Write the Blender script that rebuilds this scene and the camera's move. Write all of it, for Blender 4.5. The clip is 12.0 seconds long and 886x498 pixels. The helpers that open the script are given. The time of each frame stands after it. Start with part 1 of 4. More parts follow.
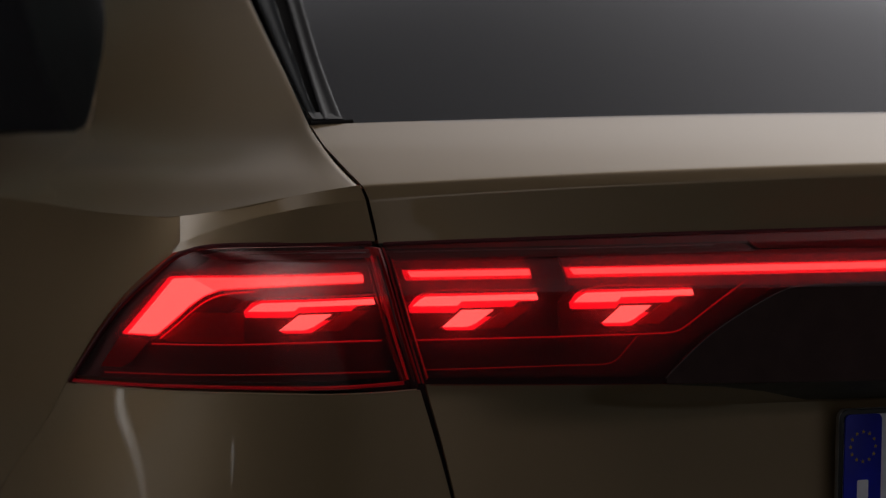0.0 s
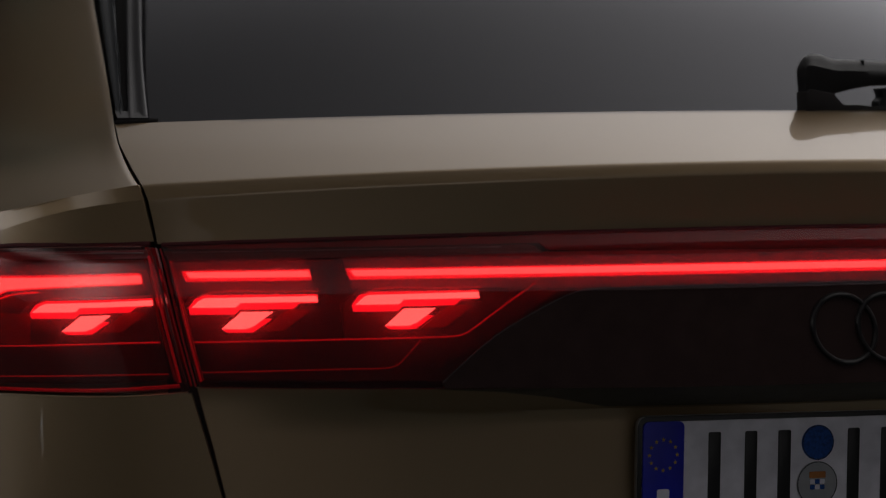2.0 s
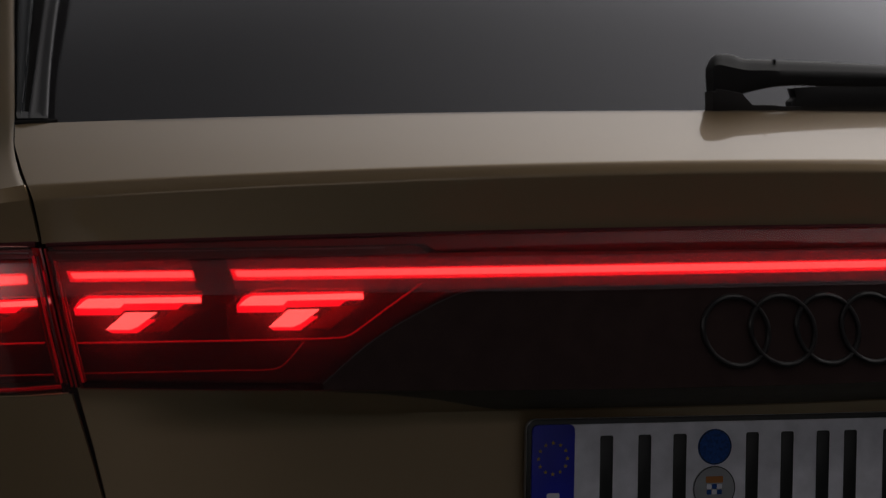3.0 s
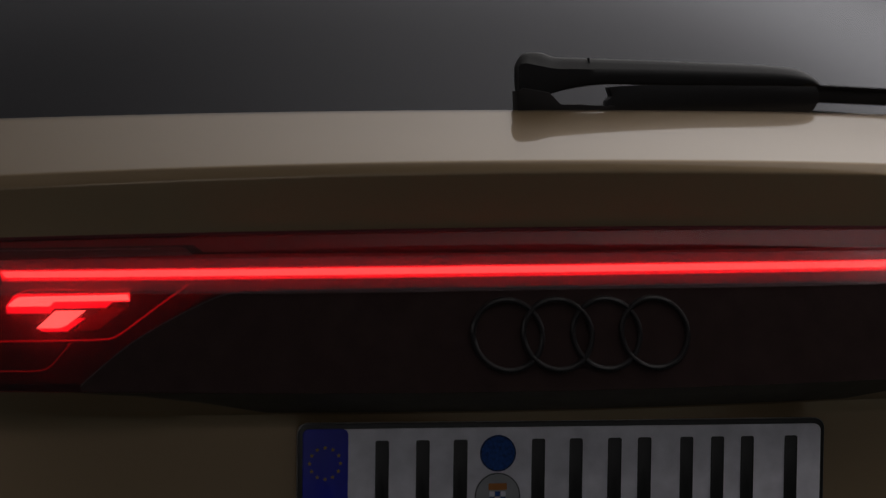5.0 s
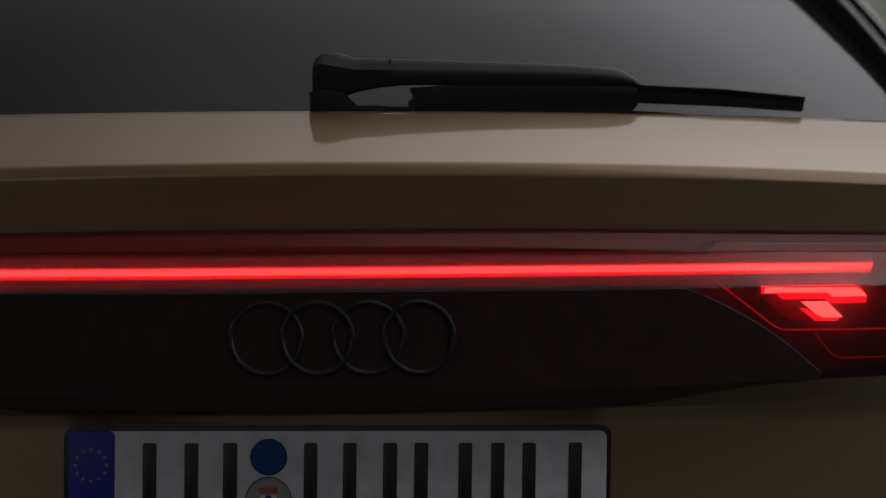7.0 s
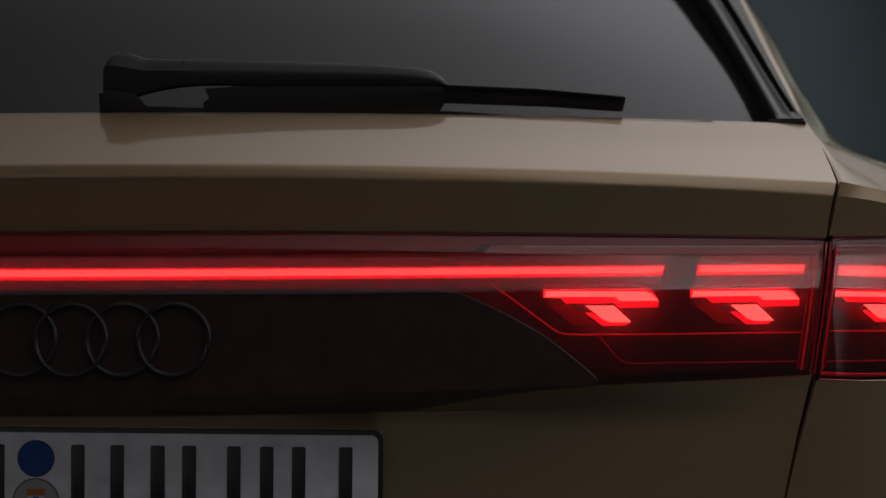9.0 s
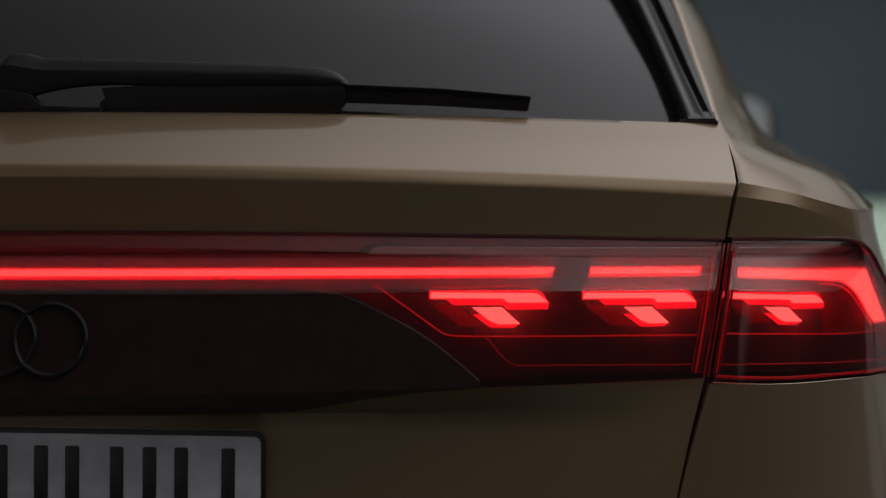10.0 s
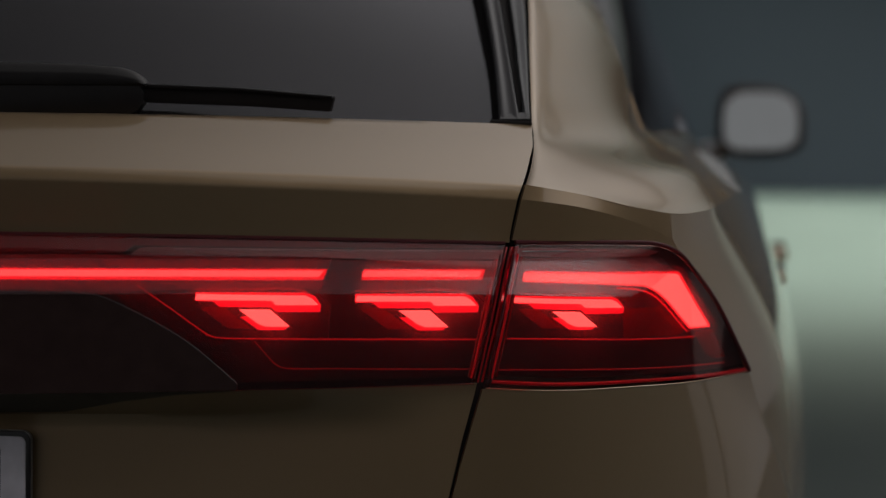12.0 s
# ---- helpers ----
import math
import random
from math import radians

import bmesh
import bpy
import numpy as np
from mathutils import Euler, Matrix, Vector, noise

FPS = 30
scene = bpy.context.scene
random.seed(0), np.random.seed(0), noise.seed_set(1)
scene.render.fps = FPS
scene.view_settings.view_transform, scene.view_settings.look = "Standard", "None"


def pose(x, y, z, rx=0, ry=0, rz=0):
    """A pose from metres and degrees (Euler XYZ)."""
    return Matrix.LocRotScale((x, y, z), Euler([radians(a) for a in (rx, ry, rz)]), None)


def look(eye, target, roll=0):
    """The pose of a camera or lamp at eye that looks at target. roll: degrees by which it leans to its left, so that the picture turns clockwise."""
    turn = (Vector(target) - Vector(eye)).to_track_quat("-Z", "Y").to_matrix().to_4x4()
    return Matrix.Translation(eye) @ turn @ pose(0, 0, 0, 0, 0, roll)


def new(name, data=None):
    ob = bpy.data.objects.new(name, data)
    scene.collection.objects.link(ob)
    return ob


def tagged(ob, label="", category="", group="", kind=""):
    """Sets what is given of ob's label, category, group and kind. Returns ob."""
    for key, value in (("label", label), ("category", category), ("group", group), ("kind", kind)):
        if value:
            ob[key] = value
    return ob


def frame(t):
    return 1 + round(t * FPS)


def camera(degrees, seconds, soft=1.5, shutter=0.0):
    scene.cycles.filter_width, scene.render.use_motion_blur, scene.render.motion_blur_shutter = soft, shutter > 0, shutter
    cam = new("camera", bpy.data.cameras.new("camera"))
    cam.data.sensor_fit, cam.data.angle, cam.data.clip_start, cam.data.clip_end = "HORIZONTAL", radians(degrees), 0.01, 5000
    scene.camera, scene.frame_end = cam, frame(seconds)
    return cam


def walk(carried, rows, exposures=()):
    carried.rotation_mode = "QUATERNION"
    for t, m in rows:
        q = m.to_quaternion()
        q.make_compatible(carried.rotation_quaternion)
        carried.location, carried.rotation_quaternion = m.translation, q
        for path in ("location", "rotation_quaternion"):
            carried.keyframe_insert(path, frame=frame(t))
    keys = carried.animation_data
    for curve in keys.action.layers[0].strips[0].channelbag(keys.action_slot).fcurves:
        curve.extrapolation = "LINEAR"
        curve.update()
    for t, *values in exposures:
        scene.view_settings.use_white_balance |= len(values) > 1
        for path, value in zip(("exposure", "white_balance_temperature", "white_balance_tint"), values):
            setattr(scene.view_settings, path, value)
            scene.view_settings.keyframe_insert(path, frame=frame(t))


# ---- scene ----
cam = camera(21.39, 12.0, soft=1.2)
cam.data.dof.use_dof = True
cam.data.dof.focus_distance = 2.32
cam.data.dof.aperture_fstop = 3.4
# seconds, eye x, y, z and the turn about x, y, z
ROWS = [
    (0.0, -1.5448, -1.9864, 1.1868, 86.833, -0.053, -23.169),
    (0.5, -1.4593, -2.0101, 1.1862, 86.839, -0.061, -22.059),
    (1.0, -1.3619, -2.0355, 1.1854, 86.851, -0.021, -20.973),
    (1.5, -1.2676, -2.0596, 1.1844, 86.872, -0.012, -19.847),
    (2.0, -1.1675, -2.0825, 1.1828, 86.905, -0.013, -18.696),
    (2.5, -1.0699, -2.1043, 1.1807, 86.954, 0.019, -17.509),
    (3.0, -0.9688, -2.1264, 1.1784, 87.016, -0.003, -16.303),
    (5.0, -0.5578, -2.1930, 1.1754, 87.088, 0.080, -11.230),
    (5.5, -0.4559, -2.2057, 1.1758, 87.082, 0.080, -9.930),
    (6.0, -0.3490, -2.2153, 1.1762, 87.071, 0.029, -8.616),
    (6.5, -0.2434, -2.2284, 1.1775, 87.059, 0.101, -7.281),
    (7.0, -0.1329, -2.2348, 1.1782, 87.043, 0.105, -5.917),
    (9.0, 0.3032, -2.2340, 1.1815, 86.971, 0.200, -0.452),
    (9.5, 0.4064, -2.2263, 1.1822, 86.953, 0.233, 0.827),
    (10.0, 0.5137, -2.2155, 1.1831, 86.921, 0.150, 2.107),
    (10.5, 0.6183, -2.2038, 1.1846, 86.888, 0.106, 3.409),
    (11.0, 0.7256, -2.1895, 1.1863, 86.843, 0.068, 4.710),
    (11.5, 0.8293, -2.1745, 1.1890, 86.782, 0.104, 6.005),
    (12.0, 0.9354, -2.1576, 1.1921, 86.710, 0.001, 7.288),
]
walk(cam, [(t, pose(*p)) for t, *p in ROWS])

# ---- world and light ----
world = bpy.data.worlds.new("studio_dark")
scene.world = world
world.use_nodes = True
world.node_tree.nodes["Background"].inputs["Color"].default_value = (0.55, 0.65, 0.8, 1)
world.node_tree.nodes["Background"].inputs["Strength"].default_value = 0.004


def area_lamp(name, eye, target, width, depth, watts, colour, spread=180, label="", category="studio light"):
    data = bpy.data.lights.new(name, "AREA")
    data.shape, data.size, data.size_y = "RECTANGLE", width, depth
    data.energy, data.color, data.spread = watts, colour, radians(spread)
    ob = new(name, data)
    ob.matrix_world = look(eye, target)
    return ob


area_lamp("hall_floor_light", (3.0, 22.2, 5.1), (3.0, 22.21, 0), 8.4, 20.5, 2750, (0.90, 1.0, 0.82), 102)


# ---- materials ----
def material(name):
    m = bpy.data.materials.new(name)
    m.use_nodes = True
    return m, m.node_tree.nodes, m.node_tree.links, m.node_tree.nodes["Principled BSDF"]


def bump_from(nodes, links, bsdf, scale, strength, distance=0.001, detail=4, socket="Normal"):
    tex = nodes.new("ShaderNodeTexNoise")
    tex.inputs["Scale"].default_value, tex.inputs["Detail"].default_value = scale, detail
    coord = nodes.new("ShaderNodeTexCoord")
    links.new(coord.outputs["Object"], tex.inputs["Vector"])
    b = nodes.new("ShaderNodeBump")
    b.inputs["Strength"].default_value, b.inputs["Distance"].default_value = strength, distance
    links.new(tex.outputs["Fac"], b.inputs["Height"])
    links.new(b.outputs["Normal"], bsdf.inputs[socket])
    return tex


def mottled(nodes, links, bsdf, dark, light, scale, rough=None):
    tex = nodes.new("ShaderNodeTexNoise")
    tex.inputs["Scale"].default_value, tex.inputs["Detail"].default_value = scale, 6
    coord = nodes.new("ShaderNodeTexCoord")
    links.new(coord.outputs["Object"], tex.inputs["Vector"])
    ramp = nodes.new("ShaderNodeValToRGB")
    ramp.color_ramp.elements[0].position, ramp.color_ramp.elements[1].position = 0.3, 0.7
    ramp.color_ramp.elements[0].color, ramp.color_ramp.elements[1].color = (*dark, 1), (*light, 1)
    links.new(tex.outputs["Fac"], ramp.inputs["Fac"])
    links.new(ramp.outputs["Color"], bsdf.inputs["Base Color"])
    if rough:
        mr = nodes.new("ShaderNodeMapRange")
        mr.inputs["To Min"].default_value, mr.inputs["To Max"].default_value = rough
        links.new(tex.outputs["Fac"], mr.inputs["Value"])
        links.new(mr.outputs["Result"], bsdf.inputs["Roughness"])


def plain(name, colour, rough=0.5, metal=0.0, coat=0.0, grain=0.0, vary=0.12, scale=40, sheen=0.5):
    m, nodes, links, b = material(name)
    lo = tuple(c * (1 - vary) for c in colour)
    hi = tuple(min(1, c * (1 + vary)) for c in colour)
    mottled(nodes, links, b, lo, hi, scale)
    b.inputs["Roughness"].default_value, b.inputs["Metallic"].default_value = rough, metal
    b.inputs["Coat Weight"].default_value, b.inputs["Coat Roughness"].default_value = coat, 0.03
    b.inputs["Specular IOR Level"].default_value = sheen
    if grain:
        bump_from(nodes, links, b, 900, grain, 0.0005)
    return m


def paint_material():
    m, nodes, links, b = material("sand_metallic_paint")
    mottled(nodes, links, b, (0.292, 0.200, 0.110), (0.320, 0.219, 0.120), 2600)
    b.inputs["Metallic"].default_value, b.inputs["Roughness"].default_value = 0.55, 0.40
    b.inputs["Coat Weight"].default_value, b.inputs["Coat Roughness"].default_value = 1.0, 0.015
    b.inputs["Coat IOR"].default_value = 1.5
    bump_from(nodes, links, b, 3500, 0.06, 0.0003)
    return m


def clear(name, tint, ior=1.45, rough=0.0, sheen=(0.8, 0.8, 0.8), haze=0.0, glare=0.0):
    """Tinted thin glass or plastic: light passes through coloured, and the surface mirrors by its angle."""
    m, nodes, links, b = material(name)
    nodes.remove(b)
    out = nodes["Material Output"]
    see, gloss, mix, edge = (nodes.new("ShaderNode" + n) for n in ("BsdfTransparent", "BsdfGlossy", "MixShader", "LayerWeight"))
    see.inputs["Color"].default_value = (*tint, 1)
    gloss.inputs["Roughness"].default_value = rough
    gloss.inputs["Color"].default_value = (*sheen, 1)
    edge.inputs["Blend"].default_value = 0.5
    f0 = ((ior - 1) / (ior + 1)) ** 2
    power, scale = nodes.new("ShaderNodeMath"), nodes.new("ShaderNodeMath")
    power.operation, scale.operation = "POWER", "MULTIPLY_ADD"
    power.inputs[1].default_value, scale.inputs[1].default_value, scale.inputs[2].default_value = 5, 1 - f0, f0
    links.new(edge.outputs["Facing"], power.inputs[0])
    links.new(power.outputs["Value"], scale.inputs[0])
    links.new(scale.outputs["Value"], mix.inputs["Fac"])
    links.new(see.outputs["BSDF"], mix.inputs[1])
    links.new(gloss.outputs["BSDF"], mix.inputs[2])
    last = mix
    if haze:
        # faint milkiness that imitates camera bloom: light from behind makes it glow
        milk, last = nodes.new("ShaderNodeBsdfTranslucent"), nodes.new("ShaderNodeMixShader")
        milk.inputs["Color"].default_value = (0.9, 0.50, 0.56, 1)
        last.inputs["Fac"].default_value = haze
        links.new(mix.outputs["Shader"], last.inputs[1])
        links.new(milk.outputs["BSDF"], last.inputs[2])
    if glare:
        # flat grey mixed in stands for veiling glare and lifts the blacks
        under = last
        glare_grey, last = nodes.new("ShaderNodeBsdfDiffuse"), nodes.new("ShaderNodeMixShader")
        glare_grey.inputs["Color"].default_value = (0.66, 0.60, 0.64, 1)
        last.inputs["Fac"].default_value = glare
        links.new(under.outputs["Shader"], last.inputs[1])
        links.new(glare_grey.outputs["BSDF"], last.inputs[2])
    links.new(last.outputs["Shader"], out.inputs["Surface"])
    return m


def glowing(name, colour, strength):
    m, nodes, links, b = material(name)
    b.inputs["Base Color"].default_value = (0.4, 0.02, 0.02, 1)
    b.inputs["Roughness"].default_value = 0.3
    b.inputs["Emission Color"].default_value = (*colour, 1)
    b.inputs["Emission Strength"].default_value = strength
    return m


PAINT = paint_material()
GLOSS_BLACK = plain("gloss_black_plastic", (0.034, 0.021, 0.020), 0.12, sheen=0.28)
TRIM = plain("dark_gloss_trim", (0.007, 0.009, 0.013), 0.25, sheen=0.30)
BLADE = plain("dark_grey_blade_plastic", (0.014, 0.013, 0.016), 0.22, sheen=0.26)
RUBBER = plain("black_rubber", (0.015, 0.013, 0.013), 0.75, grain=0.3, sheen=0.2)
RECESS_SHADE = plain("recess_shade_matt", (0.095, 0.078, 0.060), 0.7, sheen=0.2)
SATIN = plain("black_textured_plastic", (0.0065, 0.0055, 0.006), 0.38, grain=0.4, sheen=0.30)
GLASS = clear("privacy_glass", (0.15, 0.15, 0.16), 1.62, 0.0, (0.81, 0.82, 0.87), glare=0.022)
LENS = clear("red_lens", (0.93, 0.56, 0.56), 1.42, haze=0.003, glare=0.012)
FACET = clear("clear_lens_facet", (0.97, 0.86, 0.88), 1.66, 0.12, glare=0.045)
RIM_RED = plain("dark_red_rim_plastic", (0.085, 0.011, 0.015), 0.5, sheen=0.25)
BLOOM_MILK = clear("milky_bloom_cover", (0.97, 0.94, 0.94), 1.08, 0.2, haze=0.15)
DIM_FACET = clear("dull_lens_facet", (0.95, 0.84, 0.84), 1.38, 0.15)
HOUSING = plain("dark_red_housing", (0.008, 0.006, 0.0065), 0.35)
REFLECTOR = plain("pale_reflector_plastic", (0.20, 0.16, 0.17), 0.42, metal=0.45)
DIFFUSER = plain("translucent_grey_diffuser", (0.15, 0.100, 0.110), 0.40)
UPPER_RED = plain("dull_red_band", (0.16, 0.042, 0.052), 0.5, sheen=0.3)
STRIP = plain("mauve_strip_plastic", (0.27, 0.19, 0.21), 0.5)
MODULE_RED = plain("dark_red_module_plastic", (0.034, 0.008, 0.009), 0.35)
REDPLASTIC = plain("red_reflex_plastic", (0.30, 0.012, 0.016), 0.18)
CORE = glowing("lit_lamp_core", (1.0, 0.20, 0.18), 2.6)
FRINGE = glowing("lit_lamp_edge", (1.0, 0.008, 0.034), 1.3)
LINE = glowing("lit_red_line", (1.0, 0.004, 0.022), 0.30)
BRIGHT_LINE = glowing("bright_lit_red_line", (1.0, 0.006, 0.022), 1.1)
STREAK = glowing("painted_red_streak", (1.0, 0.006, 0.024), 0.11)
LOWER = glowing("lower_lens_edge", (1.0, 0.008, 0.040), 0.06)
FAINT = glowing("faintly_lit_red_line", (1.0, 0.004, 0.020), 0.09)
PLATE_WHITE = plain("reflective_white_sheet", (0.82, 0.79, 0.86), 0.35)
PLATE_BLUE = plain("reflective_blue_sheet", (0.004, 0.010, 0.42), 0.4)
SEAL_BLUE = plain("blue_seal_foil", (0.01, 0.07, 0.30), 0.3, metal=0.3, vary=0.4, scale=260)
SEAL_GREY = plain("grey_seal_foil", (0.40, 0.40, 0.42), 0.3, metal=0.4)
STAR = plain("yellow_star_ink", (0.55, 0.36, 0.02), 0.5)
INK = plain("black_embossed_ink", (0.006, 0.005, 0.005), 0.35)
EDGE_GREY = plain("grey_panel_edge", (0.034, 0.029, 0.029), 0.4)
BADGE = plain("black_badge_gloss", (0.014, 0.012, 0.013), 0.28, sheen=0.3)
CHROME_DARK = plain("dark_chrome", (0.05, 0.05, 0.05), 0.16, metal=1.0)
SILVER = plain("bare_metal_edge", (0.35, 0.35, 0.36), 0.35, metal=0.9)
MIRROR_GLASS = plain("mirror_silver", (0.72, 0.76, 0.76), 0.03, metal=1.0, vary=0.01)
TYRE = plain("tyre_rubber", (0.012, 0.012, 0.012), 0.8, grain=0.4)
ALLOY = plain("grey_alloy", (0.30, 0.30, 0.31), 0.3, metal=1.0)
CABIN = plain("black_cabin_lining", (0.022, 0.020, 0.022), 0.8)
BADGE_ORANGE = plain("orange_seal_ink", (0.45, 0.16, 0.03), 0.5)


def room_material(name, dark, light, scale, rough, relief):
    m, nodes, links, b = material(name)
    mottled(nodes, links, b, dark, light, scale, rough)
    bump_from(nodes, links, b, scale * 12, relief, 0.002)
    return m


FLOOR = room_material("polished_grey_floor", (0.052, 0.065, 0.064), (0.066, 0.082, 0.081), 0.5, (0.4, 0.55), 0.1)
WALL = room_material("blue_grey_hall_wall", (0.020, 0.025, 0.041), (0.024, 0.030, 0.048), 0.35, (0.8, 0.95), 0.3)
DARK_CEILING = room_material("dark_hall_ceiling", (0.165, 0.168, 0.176), (0.205, 0.21, 0.22), 0.5, (0.85, 0.95), 0.3)


# ---- mesh helpers ----
def stance(c):
    """The body's drawn shape brought to its true width, rake and height."""
    x, y, h = c.x, c.y, c.z - 1.03
    return Vector((x * (0.9987 - 0.0086 * x * x + 0.0036 * y - 0.0262 * h),
                   y - 0.0063 - 0.0075 * x * x - 0.0353 * y + 0.0067 * h + 0.0796 * h * y + 0.0077 * y * y - 0.0118 * x**4,
                   c.z + 0.0034 + 0.0041 * x * x - 0.0139 * h + 0.0006 * y + 0.0231 * h * y - 0.026 * x * x * h - 0.0024 * y * y))


def part(name, bm, mat, parent=None, label="", smooth=True, drawn=True):
    """One mesh under a thing or a part. drawn: a piece of the car's body, set to its stance."""
    if parent and parent.parent and parent.parent.parent:
        parent = parent.parent
    root = parent
    while root and root.parent:
        root = root.parent
    if drawn and root and root.name == "car":
        for v in bm.verts:
            v.co = stance(v.co)
    me = bpy.data.meshes.new(name)
    bm.normal_update()
    bm.to_mesh(me)
    bm.free()
    me.materials.append(mat)
    if smooth:
        me.polygons.foreach_set("use_smooth", [True] * len(me.polygons))
        me.set_sharp_from_angle(angle=radians(32))
    ob = new(name, me)
    if parent:
        ob.parent = parent
    if label:
        ob["label"] = label
    return ob


def spline(points, n):
    """n points on a natural cubic through the given points, by chord length."""
    p = np.asarray(points, float)
    k = len(p)
    t = np.concatenate([[0], np.cumsum(np.maximum(np.linalg.norm(np.diff(p, axis=0), axis=1), 1e-6))])
    if k == 2:
        return p[0] + (p[1] - p[0]) * np.linspace(0, 1, n)[:, None]
    h = np.diff(t)
    a = np.eye(k)
    r = np.zeros_like(p)
    for i in range(1, k - 1):
        a[i, i - 1], a[i, i], a[i, i + 1] = h[i - 1], 2 * (h[i - 1] + h[i]), h[i]
        r[i] = 6 * ((p[i + 1] - p[i]) / h[i] - (p[i] - p[i - 1]) / h[i - 1])
    m = np.linalg.solve(a, r)
    q = np.linspace(0, t[-1], n)
    i = np.clip(np.searchsorted(t, q, side="right") - 1, 0, k - 2)
    d, e, hh = (q - t[i])[:, None], (t[i + 1] - q)[:, None], h[i][:, None]
    return m[i] * e**3 / (6 * hh) + m[i + 1] * d**3 / (6 * hh) + (p[i] / hh - m[i] * hh / 6) * e + (p[i + 1] / hh - m[i + 1] * hh / 6) * d


def grid_mesh(pts):
    """A bmesh of quads from an array (rows, columns, 3)."""
    bm = bmesh.new()
    v = [[bm.verts.new(c) for c in row] for row in pts]
    for i in range(len(v) - 1):
        for j in range(len(v[0]) - 1):
            bm.faces.new((v[i][j], v[i + 1][j], v[i + 1][j + 1], v[i][j + 1]))
    return bm


def thicken(bm, t, toward=None):
    """Give an open sheet depth t behind its face; toward: a fixed direction instead of the normals."""
    bm.normal_update()
    verts, faces = list(bm.verts), list(bm.faces)
    rim = [e for e in bm.edges if len(e.link_faces) == 1]
    back = {v: bm.verts.new(v.co + (Vector(toward) * t if toward else -v.normal * t)) for v in verts}
    for f in faces:
        bm.faces.new([back[v] for v in reversed(f.verts)])
    for e in rim:
        f = e.link_faces[0]
        a, b = e.verts
        for l in f.loops:
            if l.edge == e:
                a, b = l.vert, l.link_loop_next.vert
        bm.faces.new((b, a, back[a], back[b]))
    return bm


def facing(bm, way):
    """Turn the faces so that they look toward the given direction on the whole."""
    bm.normal_update()
    s = sum((f.normal * f.calc_area() for f in bm.faces), Vector())
    if s.dot(Vector(way)) < 0:
        bmesh.ops.reverse_faces(bm, faces=bm.faces[:])
    return bm


def mirrored(pts, side):
    p = np.array(pts, float)
    p[..., 0] *= side
    return p


def loft(rows, nu, nv, side=1, way=(0, -1, 0), t=0.004, snap=None):
    """A skin with thickness through rows of guide points, on the car's right (side 1) or left (-1).
    snap: a column and a line by height to which it is drawn."""
    r = np.array([spline(row, nu) for row in rows])
    g = np.array([spline(r[:, j], nv) for j in range(nu)]).transpose(1, 0, 2)
    if snap:
        col, line = snap
        for row in g:
            move = np.array(line(row[col])) - row[col]
            for k in range(14):
                row[col + k if col == 0 else col - k] += move * (1 - k / 14) ** 2
    bm = facing(grid_mesh(mirrored(g, side)), (way[0] * side, way[1], way[2]))
    return thicken(bm, t)


def faired(rows, nu, nv, degree, bias=1.0, hold=3):
    """A grid of points through rows of guide points, drawn smooth: one polynomial of that degree each way, pulled to its four edges."""
    r = []
    for row in rows:
        dense = spline(row, 600)
        r.append(dense[(np.linspace(0, 1, nu) ** bias * 599).round().astype(int)])
    r = np.array(r)
    g = np.array([spline(r[:, j], nv) for j in range(nu)]).transpose(1, 0, 2)
    bu, bv = (np.polynomial.chebyshev.chebvander(np.linspace(-1, 1, m), d) for m, d in ((nu, degree[0]), (nv, degree[1])))
    wu, wv = (np.where((np.arange(m) == 0) | (np.arange(m) == m - 1), 5.0, 1.0)[:, None] for m in (nu, nv))
    su, sv = np.linalg.pinv(bu * wu) * wu.T, np.linalg.pinv(bv * wv) * wv.T
    f = np.stack([bv @ (sv @ g[..., k] @ su.T) @ bu.T for k in range(3)], -1)
    ease = lambda m: ((1 - np.linspace(0, 1, m)) ** hold)
    for flip in (1, -1):
        d = (g - f)[:, ::flip][:, :1]
        f[:, ::flip] += d * ease(nu)[None, :, None]
        d = (g - f)[::flip][:1]
        f[::flip] += d * ease(nv)[:, None, None]
    return f


def rounded_edge(g, width, way):
    """The grid with its first column's edge rounded in over that width."""
    along = np.gradient(g[:, 0], axis=0)
    step = g[:, 1] - g[:, 0]
    step /= np.linalg.norm(step, axis=1)[:, None]
    n = np.cross(along, step)
    n /= np.linalg.norm(n, axis=1)[:, None]
    n *= np.sign((n * np.array(way)).sum(1))[:, None]
    extra = [g[:, 0] + step * width * f - n * width * 0.30 * (1 - f) ** 2.5 for f in (0.0, 0.06, 0.15, 0.3, 0.5, 0.75)]
    far = np.linalg.norm(g[:, 1:] - g[:, :1], axis=2).min(0) > width
    return np.concatenate([np.stack(extra, 1), g[:, 1:][:, far]], axis=1)


def skinned(g, side, way, t=0.004):
    return thicken(facing(grid_mesh(mirrored(g, side)), (way[0] * side, way[1], way[2])), t)


